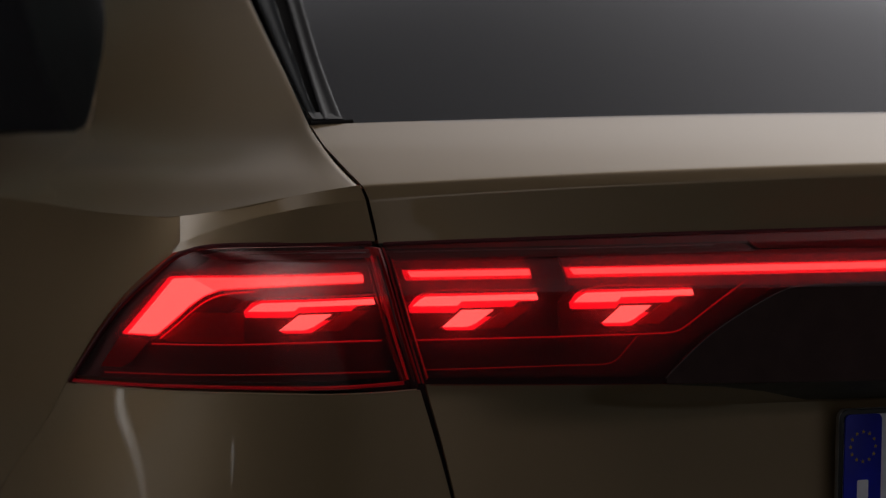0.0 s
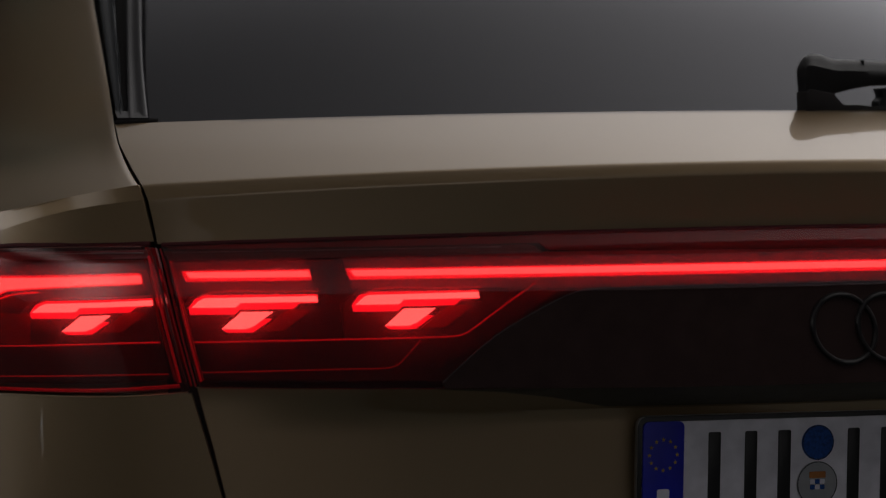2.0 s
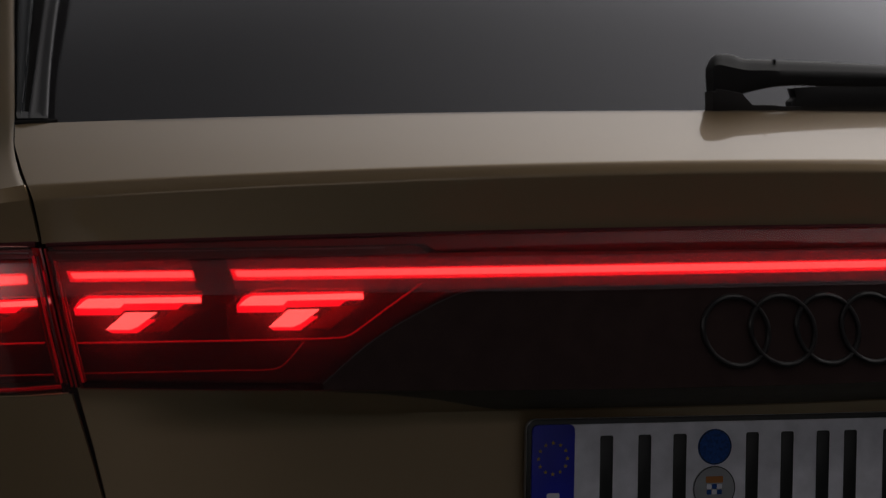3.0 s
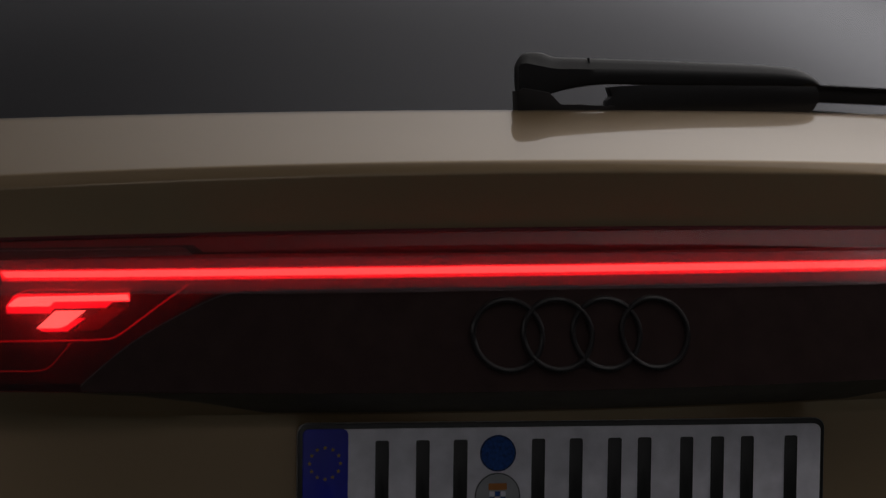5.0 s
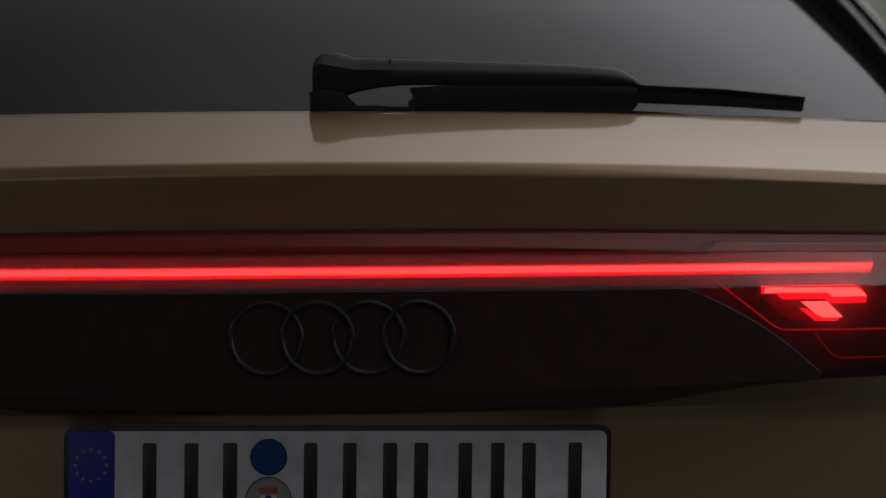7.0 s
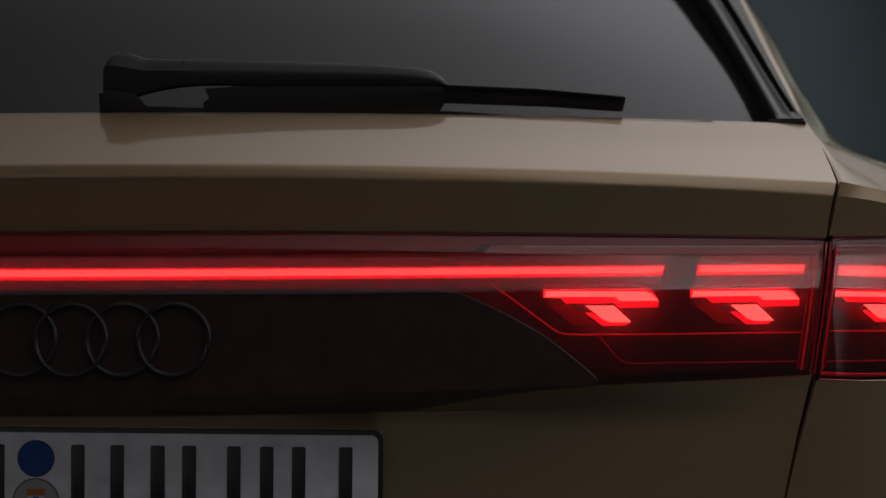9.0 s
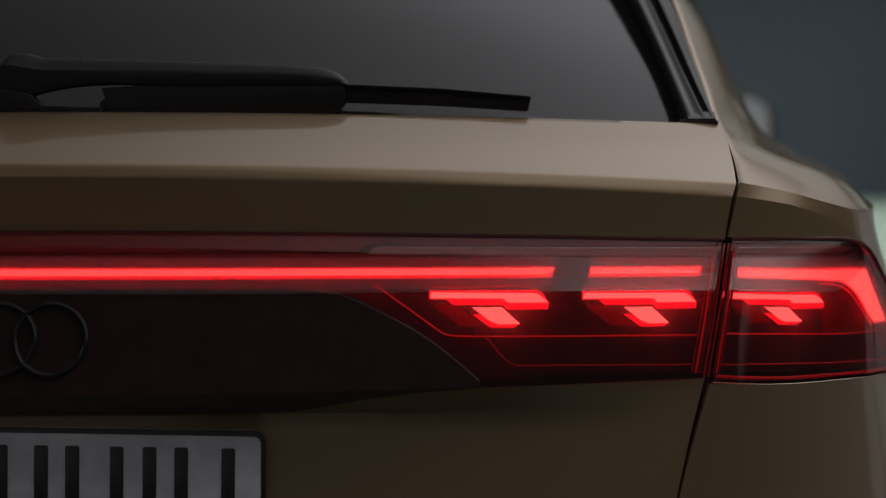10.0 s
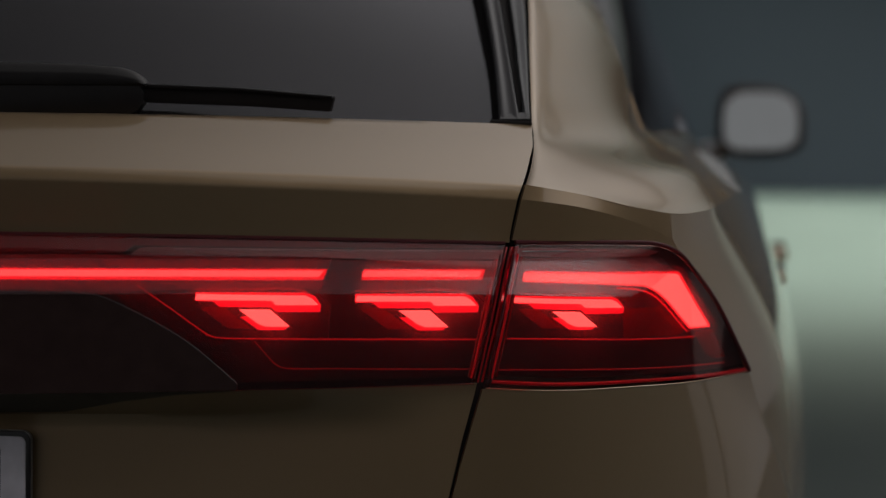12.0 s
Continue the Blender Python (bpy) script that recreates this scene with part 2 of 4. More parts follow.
def sheet(outline, depth_at, t, step=0.018, zstep=None):
    """A plate with the given outline in x and z, bent to lie at y = depth_at(x, z), t thick toward the car's front."""
    bm = bmesh.new()
    bm.faces.new([bm.verts.new((x, 0, z)) for x, z in outline])
    xs, zs = [p[0] for p in outline], [p[1] for p in outline]
    zstep = zstep or step
    for axis, lo, hi, st in ((0, min(xs), max(xs), step), (2, min(zs), max(zs), zstep)):
        n = max(1, int((hi - lo) / st))
        for k in range(1, n):
            c, d = Vector((0, 0, 0)), Vector((0, 0, 0))
            c[axis], d[axis] = lo + (hi - lo) * k / n, 1
            bmesh.ops.bisect_plane(bm, geom=bm.verts[:] + bm.edges[:] + bm.faces[:], plane_co=c, plane_no=d, dist=1e-6)
    for v in bm.verts:
        v.co.y = depth_at(abs(v.co.x), v.co.z)
    facing(bm, (0, -1, 0))
    return thicken(bm, t, (0, 1, 0)) if t else bm


def box(lo, hi, bevel=0.0, seg=2):
    bm = bmesh.new()
    bmesh.ops.create_cube(bm, size=1)
    for v in bm.verts:
        v.co = [l + (c + 0.5) * (h - l) for c, l, h in zip(v.co, lo, hi)]
    if bevel:
        bmesh.ops.bevel(bm, geom=bm.edges[:], offset=bevel, segments=seg, affect="EDGES", profile=0.5)
    return bm


def prism(outline, y_at, half, bevel=0.0, seg=2):
    """A solid with an outline in x and z and a depth of 2 * half round y = y_at(x)."""
    bm = bmesh.new()
    f = bm.faces.new([bm.verts.new((x, -half, z)) for x, z in outline])
    top = bmesh.ops.extrude_face_region(bm, geom=[f])["geom"]
    for v in top:
        if isinstance(v, bmesh.types.BMVert):
            v.co.y = half
    bmesh.ops.recalc_face_normals(bm, faces=bm.faces[:])
    if bevel:
        bmesh.ops.bevel(bm, geom=bm.edges[:], offset=bevel, segments=seg, affect="EDGES", profile=0.5, clamp_overlap=True)
    for v in bm.verts:
        v.co.y += y_at(v.co.x)
    return bm


def tube(points, radius, n=60, ring=10, flat=1.0):
    """A round strip along a smooth line through the points."""
    p = spline(points, n)
    bm = bmesh.new()
    loops = []
    for i in range(n):
        d = Vector(p[min(i + 1, n - 1)] - p[max(i - 1, 0)]).normalized()
        u = d.cross(Vector((0, 1, 0.2))).normalized()
        w = d.cross(u)
        loops.append([bm.verts.new(Vector(p[i]) + radius * (math.cos(a) * u + flat * math.sin(a) * w)) for a in (math.tau * k / ring for k in range(ring))])
    for a, b in zip(loops, loops[1:]):
        for k in range(ring):
            bm.faces.new((a[k], a[(k + 1) % ring], b[(k + 1) % ring], b[k]))
    bm.faces.new(loops[0][::-1]), bm.faces.new(loops[-1])
    bmesh.ops.recalc_face_normals(bm, faces=bm.faces[:])
    return bm


def smoothstep(a, b, x):
    k = min(1.0, max(0.0, (x - a) / (b - a)))
    return k * k * (3 - 2 * k)


# ---- the hall ----
def slab(name, lo, hi, mat, label):
    ob = part(name, box(lo, hi), mat, None, label, smooth=False)
    return tagged(ob, label, name.split("_")[0], "", "structure")


slab("floor", (-16, -14, -0.2), (30, 33.1, 0), FLOOR, "smooth pale grey-green floor of a dark studio hall")
slab("wall_north", (-16, 33.1, -0.2), (30, 33.4, 9.2), WALL, "plain dark blue-grey end wall of the hall")
slab("wall_south", (-16, -14.3, -0.2), (30, -14, 9.2), WALL, "plain dark blue-grey wall behind the camera")
slab("wall_west", (-16.3, -14.3, -0.2), (-16, 33.4, 9.2), WALL, "plain dark blue-grey side wall")
slab("wall_east", (30, -14.3, -0.2), (30.3, 33.4, 9.2), WALL, "plain dark blue-grey side wall")
slab("ceiling", (-16.3, -14.3, 9.2), (30.3, 33.4, 9.4), DARK_CEILING, "dark unlit hall ceiling")

# ---- studio lights: a large lit ceiling cloth over the car and an upright strip beside it ----
def cloth(name, strength, colour, ramps):
    """A lit cloth; ramps: for x and y of the cloth, places and levels of its unevenness."""
    m, nodes, links, b = material(name)
    coord, sep = nodes.new("ShaderNodeTexCoord"), nodes.new("ShaderNodeSeparateXYZ")
    links.new(coord.outputs["Object"], sep.inputs["Vector"])
    level = None
    for axis, a, c, lo, hi in ramps:
        r = nodes.new("ShaderNodeMapRange")
        r.interpolation_type = "SMOOTHSTEP"
        for k, v in zip(("From Min", "From Max", "To Min", "To Max"), (a, c, lo, hi)):
            r.inputs[k].default_value = v
        links.new(sep.outputs[axis], r.inputs["Value"])
        if level is None:
            level = r.outputs["Result"]
        else:
            mul = nodes.new("ShaderNodeMath")
            mul.operation = "MULTIPLY"
            links.new(level, mul.inputs[0])
            links.new(r.outputs["Result"], mul.inputs[1])
            level = mul.outputs["Value"]
    top = nodes.new("ShaderNodeMath")
    top.operation = "MULTIPLY"
    top.inputs[1].default_value = strength
    links.new(level, top.inputs[0])
    links.new(top.outputs["Value"], b.inputs["Emission Strength"])
    b.inputs["Emission Color"].default_value = (*colour, 1)
    b.inputs["Base Color"].default_value = (0.15, 0.15, 0.15, 1)
    b.inputs["Roughness"].default_value = 0.9
    return m


SKY_CLOTH = cloth("lit_ceiling_cloth", 0.80, (1.0, 0.965, 0.955), [("X", -2.0, 4.5, 0.105, 1.25), ("X", 9.0, 15.0, 1.0, 0.06), ("Y", -3.9, -0.5, 0.8, 1.0), ("Y", 2.9, 4.2, 1.0, 1.28), ("Y", 4.2, 7.5, 1.0, 0.52), ("Y", 5.6, 12.2, 1.0, 0.10)])
LEFT_CLOTH = cloth("lit_ceiling_cloth_end", 0.80, (1.0, 0.965, 0.955), [("X", -2.0, 4.5, 0.105, 1.25), ("Y", -3.9, -0.5, 0.8, 1.0), ("Y", 2.9, 4.2, 1.0, 1.28), ("Y", 4.2, 7.5, 1.0, 0.52), ("Y", 5.5, 10.0, 1.0, 0.09)])
SIDE_CLOTH = cloth("lit_side_cloth", 0.95, (1.0, 0.97, 0.95), [("X", -10.5, -7.6, 0.0, 1.0), ("X", -7.2, -5.2, 1.0, 0.1), ("Y", -4.5, -1.0, 0.0, 1.0), ("Y", 4.5, 9.0, 1.0, 0.0)])
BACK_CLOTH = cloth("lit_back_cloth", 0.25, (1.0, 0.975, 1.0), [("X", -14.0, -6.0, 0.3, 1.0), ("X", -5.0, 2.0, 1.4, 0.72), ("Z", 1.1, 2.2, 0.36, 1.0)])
WALL_CLOTH = cloth("lit_wall_cloth", 2.0, (1.0, 0.98, 0.97), [("Z", 0.9, 2.2, 0.0, 1.0), ("Y", 0.0, 4.5, 0.03, 1.0), ("Y", 5.5, 8.0, 1.0, 0.0)])
FRONT_CLOTH = cloth("lit_front_cloth", 0.82, (1.0, 0.965, 0.935), [("X", 0.8, 3.5, 0.0, 1.0), ("X", 6.5, 12.5, 1.0, 0.06), ("Y", 11.5, 31.0, 0.30, 0.03)])
PANEL_CLOTH = cloth("lit_panel_cloth", 0.125, (1.0, 0.96, 0.94), [("Y", 3.5, 14.0, 1.0, 0.30), ("Z", 0.9, 2.7, 1.0, 0.15)])
STRIP_CLOTH = cloth("lit_strip_cloth", 1.4, (1.0, 0.97, 0.95), [("Z", 0.0, 0.2, 0.7, 1.0)])


def hung_cloth(name, label, lo, hi, mat):
    """A flat lit cloth in a metal frame, hung on four cables from the ceiling."""
    ob = tagged(new(name), label, "studio light")
    (x0, y0, z0), (x1, y1, z1) = lo, hi
    part("lit_cloth", box(lo, hi), mat, ob, smooth=False)
    for a, b in (((x0, y0), (x0 + 0.1, y1)), ((x1 - 0.1, y0), (x1, y1)), ((x0 + 0.1, y0), (x1 - 0.1, y0 + 0.1)), ((x0 + 0.1, y1 - 0.1), (x1 - 0.1, y1))):
        part("frame_bar", box((*a, z1 + 0.002), (*b, z1 + 0.1), 0.01), CHROME_DARK, ob)
    for x in (x0 + 0.5, x1 - 0.5):
        for y in (y0 + 0.5, y1 - 0.5):
            part("cable", tube([(x, y, z1), (x, y + 0.01, (z1 + 9.2) / 2), (x, y, 9.2)], 0.012, 8, 8), SILVER, ob)


hung_cloth("overhead_softbox", "huge flat lit cloth hung above the car", (1.2, -3.9, 5.20), (15.0, 11.5, 5.24), SKY_CLOTH)
hung_cloth("overhead_softbox", "dimmer flat lit cloth hung beside the large one", (-4.5, -3.9, 5.20), (1.2, 11.5, 5.24), LEFT_CLOTH)
hung_cloth("front_softbox", "second flat lit cloth hung above the hall floor", (0.8, 11.5, 5.20), (12.5, 31.5, 5.24), FRONT_CLOTH)
hung_cloth("side_softbox", "flat lit cloth hung high beside the car", (-10.5, -4.5, 5.20), (-5.2, 9.0, 5.24), SIDE_CLOTH)


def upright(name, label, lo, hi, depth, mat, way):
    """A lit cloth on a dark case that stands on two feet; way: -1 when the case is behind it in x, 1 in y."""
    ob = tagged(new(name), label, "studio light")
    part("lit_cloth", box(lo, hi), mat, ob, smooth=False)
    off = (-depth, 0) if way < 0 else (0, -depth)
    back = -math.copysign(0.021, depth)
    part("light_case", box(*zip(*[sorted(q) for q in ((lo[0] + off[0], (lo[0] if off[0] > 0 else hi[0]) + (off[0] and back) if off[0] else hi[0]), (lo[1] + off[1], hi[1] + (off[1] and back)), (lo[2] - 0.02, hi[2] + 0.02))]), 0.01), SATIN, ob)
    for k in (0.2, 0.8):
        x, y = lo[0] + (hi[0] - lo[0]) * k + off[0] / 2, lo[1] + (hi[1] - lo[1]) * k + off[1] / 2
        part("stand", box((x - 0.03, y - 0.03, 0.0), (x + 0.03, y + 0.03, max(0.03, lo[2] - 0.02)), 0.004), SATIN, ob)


def leaning_strip(label, foot, head, low, high, way=1):
    """A slim strip light that leans along the car's side; foot, head: its ends, low, high: its widths there."""
    ob = tagged(new("strip_light"), label, "studio light", "strip lights beside the car")
    for name, grow, x0, x1, mat in (("lit_cloth", 0.0, 0.0, 0.004, STRIP_CLOTH), ("light_case", 0.012, -0.05, -0.001, SATIN)):
        bm = box((foot[0] + min(way * x0, way * x1), -1, foot[2] - grow), (foot[0] + max(way * x0, way * x1), 1, head[2] + grow))
        for v in bm.verts:
            k = (v.co.z - foot[2]) / (head[2] - foot[2])
            v.co.y = foot[1] + (head[1] - foot[1]) * k + v.co.y * (grow + (low + (high - low) * k) / 2)
        part(name, bm, mat, ob, smooth=False)
    y = (foot[1] + head[1]) / 2
    part("stand", box((foot[0] - 0.025 * way - 0.015, y - 0.02, 0.0), (foot[0] - 0.025 * way + 0.015, y + 0.02, (foot[2] + head[2]) / 2), 0.004), SATIN, ob)


leaning_strip("slim strip light leaning on a stand beside the car", (-4.9, 1.92, 0.31), (-4.9, 3.02, 0.79), 0.03, 0.13)
leaning_strip("short strip light standing near the floor beside the car", (-4.9, 0.19, 0.143), (-4.9, 0.30, 0.226), 0.03, 0.05)
leaning_strip("small strip light on a stand across the car", (7.5, 1.62, 1.20), (7.5, 1.66, 1.222), 0.12, 0.12, -1)
upright("wall_softbox", "tall wide lit cloth standing along the side of the hall", (-13.02, -6.0, 0.1), (-13.0, 10.0, 4.4), 0.15, WALL_CLOTH, -1)
upright("flag_panel", "narrow dim lit panel standing beside the car", (4.0, 2.75, 0.04), (4.02, 3.36, 2.7), -0.08, PANEL_CLOTH, -1)
upright("flag_panel", "long dim lit panel standing along the car", (4.0, 3.47, 0.04), (4.02, 14.0, 2.7), -0.08, PANEL_CLOTH, -1)
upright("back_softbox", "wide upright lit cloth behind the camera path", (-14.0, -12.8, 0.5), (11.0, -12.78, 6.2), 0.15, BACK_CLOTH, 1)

# ---- the car ----
car = tagged(new("car"), "sand metallic SUV with lit full-width red tail lamps", "car")

PLAN = spline([(0, -0.029), (0.20, -0.016), (0.419, 0.028), (0.54, 0.066), (0.6886, 0.127), (0.73, 0.1475), (0.80, 0.203), (0.87, 0.295), (0.905, 0.372), (0.947, 0.463), (0.99, 0.56)], 240)


def plan(x):
    """Depth of the lamps' inner plane across the car."""
    return float(np.interp(x, PLAN[:, 0], PLAN[:, 1]))


def skin(x, z):
    """Outer face of the lamp covers."""
    g = 1 - 0.92 * smoothstep(0.70, 0.84, x)
    roll = max(0.0, z - (1.0535 - 0.034 * min(x, 0.75) ** 2))
    return plan(x) - 0.011 + 0.33 * (z - 1.03) * g + (7.0 + 11.0 * smoothstep(0.70, 0.76, x)) * min(roll, 0.026) ** 2 * (1 - smoothstep(0.84, 0.885, x))


def pocket(x, z):
    """Depth of the number plate's recess."""
    return 0.079 * (1 - smoothstep(0.265, 0.66, x)) * (1 - smoothstep(0.893, 0.933, z))


def gate_low(x, z):
    return -0.069 + 0.325 * x * x + pocket(x, z) + 0.007 * (1 - smoothstep(0.878, 0.930, z)) * smoothstep(0.28, 0.45, x) * (1 - smoothstep(0.56, 0.68, x)) - 0.003 * smoothstep(0.915, 0.9300, z)


def seam_x(z):
    """Half width of the tailgate at a height."""
    return float(np.interp(z, (0.60, 0.75, 0.82, 0.87, 0.923, 0.98, 1.061, 1.078, 1.106, 1.12, 1.134, 1.1575, 1.179),
                           (0.615, 0.645, 0.660, 0.672, 0.6865, 0.699, 0.714, 0.717, 0.7232, 0.7277, 0.7288, 0.729, 0.7225)))


GAP = 0.0017


# tailgate: shelf under the window, lip and the face below it, in one skin
def gate_upper():
    def fillet(a, b, c, r1, r2, n=6):
        a, b, c = map(np.array, (a, b, c))
        p, q = b + (a - b) / np.linalg.norm(a - b) * r1, b + (c - b) / np.linalg.norm(c - b) * r2
        return [p * (1 - s) ** 2 + 2 * b * s * (1 - s) + q * s * s for s in np.linspace(0, 1, n)]
    cols = []
    for u in np.linspace(-1, 1, 97):
        k = abs(u)
        x0, x1, x2, x3 = 0.7225 * k, 0.728 * k, 0.7238 * k, 0.7145 * k
        a = (0.13 + 0.366 * x0**2, 1.1936 - 0.0290 * x0**2)
        b = (-0.030 + 0.350 * x1**2, 1.1445 - 0.0490 * x1**2)
        c = (-0.0345 + 0.350 * x2**2, 1.1330 - 0.0545 * x2**2)
        d = (skin(x3, 1.0785 - 0.034 * x3**2) + 0.001, 1.0790 - 0.0340 * x3**2)
        mid = ((a[0] + b[0]) / 2, (a[1] + b[1]) / 2 + 0.0010 * (1 - k**6))
        top = [np.array((a[0] + 0.075, a[1] - 0.030)), np.array((a[0] + 0.035, a[1] - 0.013)), np.array((a[0] + 0.006, a[1] - 0.0012))] + [np.array(q) for q in spline([a, mid, b], 20)]
        top = [q for q in top if q[0] > b[0] + 0.004]
        prof = top + fillet(top[-1], b, c, 0.0030, 0.0020) + fillet(b, c, d, 0.0018, 0.0022)
        low = np.array(d)
        prof += [prof[-1] + (low - prof[-1]) * s for s in np.linspace(0.1, 1, 9)]
        prof += [low + np.array((0.02, -0.001))]
        edge = GAP if k == 1 else 0
        cols.append([(math.copysign(k * seam_x(max(q[1], 1.06)) - edge, u), q[0], q[1]) for q in prof])
    return thicken(facing(grid_mesh(np.array(cols).transpose(1, 0, 2)), (0, -1, 1)), 0.004)


tailgate = part("tailgate", gate_upper(), PAINT, car, "sand metallic tailgate shelf with a crisp lip")

zs = [0.60, 0.68, 0.75, 0.82, 0.87, 0.905, 0.9268]
right = [(seam_x(z) - GAP, z) for z in zs]
part("tailgate_panel", sheet(right + [(-x, z) for x, z in right[::-1]], gate_low, 0.004, 0.016, zstep=0.007), PAINT, tailgate)

# added strip: a dark matt colour paints the shade under the recess roof
shade_outline = [(0.0, 0.9262), (0.47, 0.9262), (0.41, 0.9228), (0.355, 0.9150), (0.31, 0.9050), (0.29, 0.9010), (0.0, 0.9005)]
part("recess_shade_strip", sheet(shade_outline + [(-x, z) for x, z in shade_outline[-2:0:-1]], lambda x, z: gate_low(x, z) - 0.0012, 0.001, 0.016, zstep=0.004), RECESS_SHADE, tailgate, "added matt strip that paints shade into the recess above the number plate")

# rear window, its black edge and the side blades
WINDOW = [[(0.0, 0.168, 1.1860), (0.36, 0.2080, 1.1825), (0.692, 0.342, 1.1755)], [(0.0, 0.328, 1.2780), (0.36, 0.370, 1.2740), (0.670, 0.484, 1.2570)],
          [(0.0, 0.538, 1.3870), (0.33, 0.578, 1.3830), (0.642, 0.694, 1.3600)], [(0.0, 0.99, 1.5680), (0.3, 1.015, 1.5560), (0.585, 1.11, 1.5080)]]
part("rear_window", loft([[(-x, y, z) for x, y, z in row[:0:-1]] + row for row in WINDOW],
                         60, 40, 1, (0, -1, 1), 0.004), GLASS, car, "dark tinted rear window")
for side in (1, -1):
    # inner and outer line of the blade from its foot upwards, and the glass behind the inner line
    BLADE_LINES = [((0.681, 0.308, 1.182), (0.7195, 0.3215, 1.182)), ((0.6620, 0.428, 1.250), (0.7060, 0.450, 1.248)),
                   ((0.6440, 0.550, 1.321), (0.6900, 0.590, 1.323)), ((0.560, 1.00, 1.515), (0.615, 1.02, 1.505))]
    def across(i, q, lift=0.0):
        """A point on the blade's line i, q of the way from its inner to its outer edge."""
        p, o = (np.array(v) for v in BLADE_LINES[i])
        return p + (o - p) * q + np.array((0.15, -0.45, 0.88)) * lift
    INNER, SPLIT, EDGE_LOW = (0.17, 0.17, 0.05, 0.0), (0.72, 0.54, 0.38, 0.35), (0.86, 0.72, 0.60, 0.58)
    walls = [[across(i, q) + f * np.array((-0.003 - 0.001 * i, 0.029 + 0.006 * i, -0.004 - 0.001 * i)) for f in (0, 0.5, 1)] for i, q in enumerate(INNER)]
    part("window_gasket", loft(walls, 8, 40, side, (-1, -0.3, 0.3), 0.002), RUBBER, car, "black inner wall of the window blade")

    def strip(name, lo, hi, shape, mat, label=""):
        """A blade beside the window between two lines of fractions; shape: its height across."""
        rows = [[across(i, lo[i] + (hi[i] - lo[i]) * q, h) for q, h in shape] for i in range(4)]
        return part(name, loft(rows, 34, 40, side, (0.3, -0.5, 0.8), 0.005), mat, car, label)
    strip("window_blade", INNER, SPLIT, [(0, -0.003), (0.05, 0.0022), (0.14, 0.0030), (0.45, 0.0020), (0.75, 0.0030), (0.90, 0.0036), (0.96, 0.0028), (1, -0.003)], BLADE, "dark glossy blade beside the rear window")
    strip("blade_groove", [q - 0.03 for q in SPLIT], [q + 0.02 for q in EDGE_LOW], [(0, -0.006), (0.5, -0.0055), (1, -0.006)], RUBBER)
    strip("window_blade_edge", EDGE_LOW, (0.985,) * 4, [(0, -0.004), (0.04, 0.0020), (0.10, 0.0036), (0.22, 0.0026), (0.6, 0.0016), (0.94, 0.0008), (1, -0.003)], TRIM, "dark blue-grey outer blade")
    foot = [[across(0, q) + np.array((0, -0.001 + 0.016 * f, 0.0005 + 0.0095 * f)) + np.array((0.15, -0.45, 0.88)) * (0.0026 - 0.003 * f) for q in np.linspace(0.18, 0.97, 12)] for f in (0, 0.35, 0.7, 1)]
    part("blade_foot", loft(foot, 24, 8, side, (0.3, -0.5, 0.8), 0.004), BLADE, car)
    part("lower_gasket", tube(mirrored([(0.678, 0.3060, 1.1815), (0.700, 0.3130, 1.1808), (0.7205, 0.3205, 1.1800)], side), 0.0026, 12, 8), RUBBER, car)

# body sides
# the slanting gap between the rear bumper and the flanks
EDGE = spline([(0.947, 0.463, 0.9025), (0.957, 0.508, 0.858), (0.971, 0.572, 0.810), (0.986, 0.637, 0.751), (0.998, 0.710, 0.660), (1.001, 0.745, 0.600)], 80)


def edge_at(z, shift=0.0):
    """A point of the gap between bumper and flank at a height."""
    return tuple(float(np.interp(-z, -EDGE[:, 2], EDGE[:, k])) + (shift if k == 1 else 0) for k in (0, 1)) + (z,)


SHOULDER = [(0.728, 0.154, 1.1195), (0.79, 0.200, 1.1065), (0.838, 0.255, 1.0925), (0.869, 0.308, 1.0845), (0.890, 0.375, 1.0825), (0.906, 0.460, 1.0828), (0.918, 0.60, 1.085), (0.932, 0.80, 1.088)]
FACET_LOW = [(0.7238, 0.1490, 1.1050), (0.775, 0.182, 1.0970), (0.826, 0.236, 1.0810), (0.852, 0.273, 1.0685), (0.870, 0.303, 1.0575)]
LAMP_TOP = [(0.7140, 0.1455, 1.0640), (0.78, 0.187, 1.0612), (0.845, 0.262, 1.0560), (0.865, 0.293, 1.0510), (0.876, 0.314, 1.0460)]


def upto(points, beyond):
    """A line through the points that leaves the last one toward a point beyond it."""
    line = spline([*points, beyond], 400)
    return line[:int(np.argmin(np.linalg.norm(line - np.array(points[-1]), axis=1))) + 1:12][:-1].tolist() + [points[-1]]


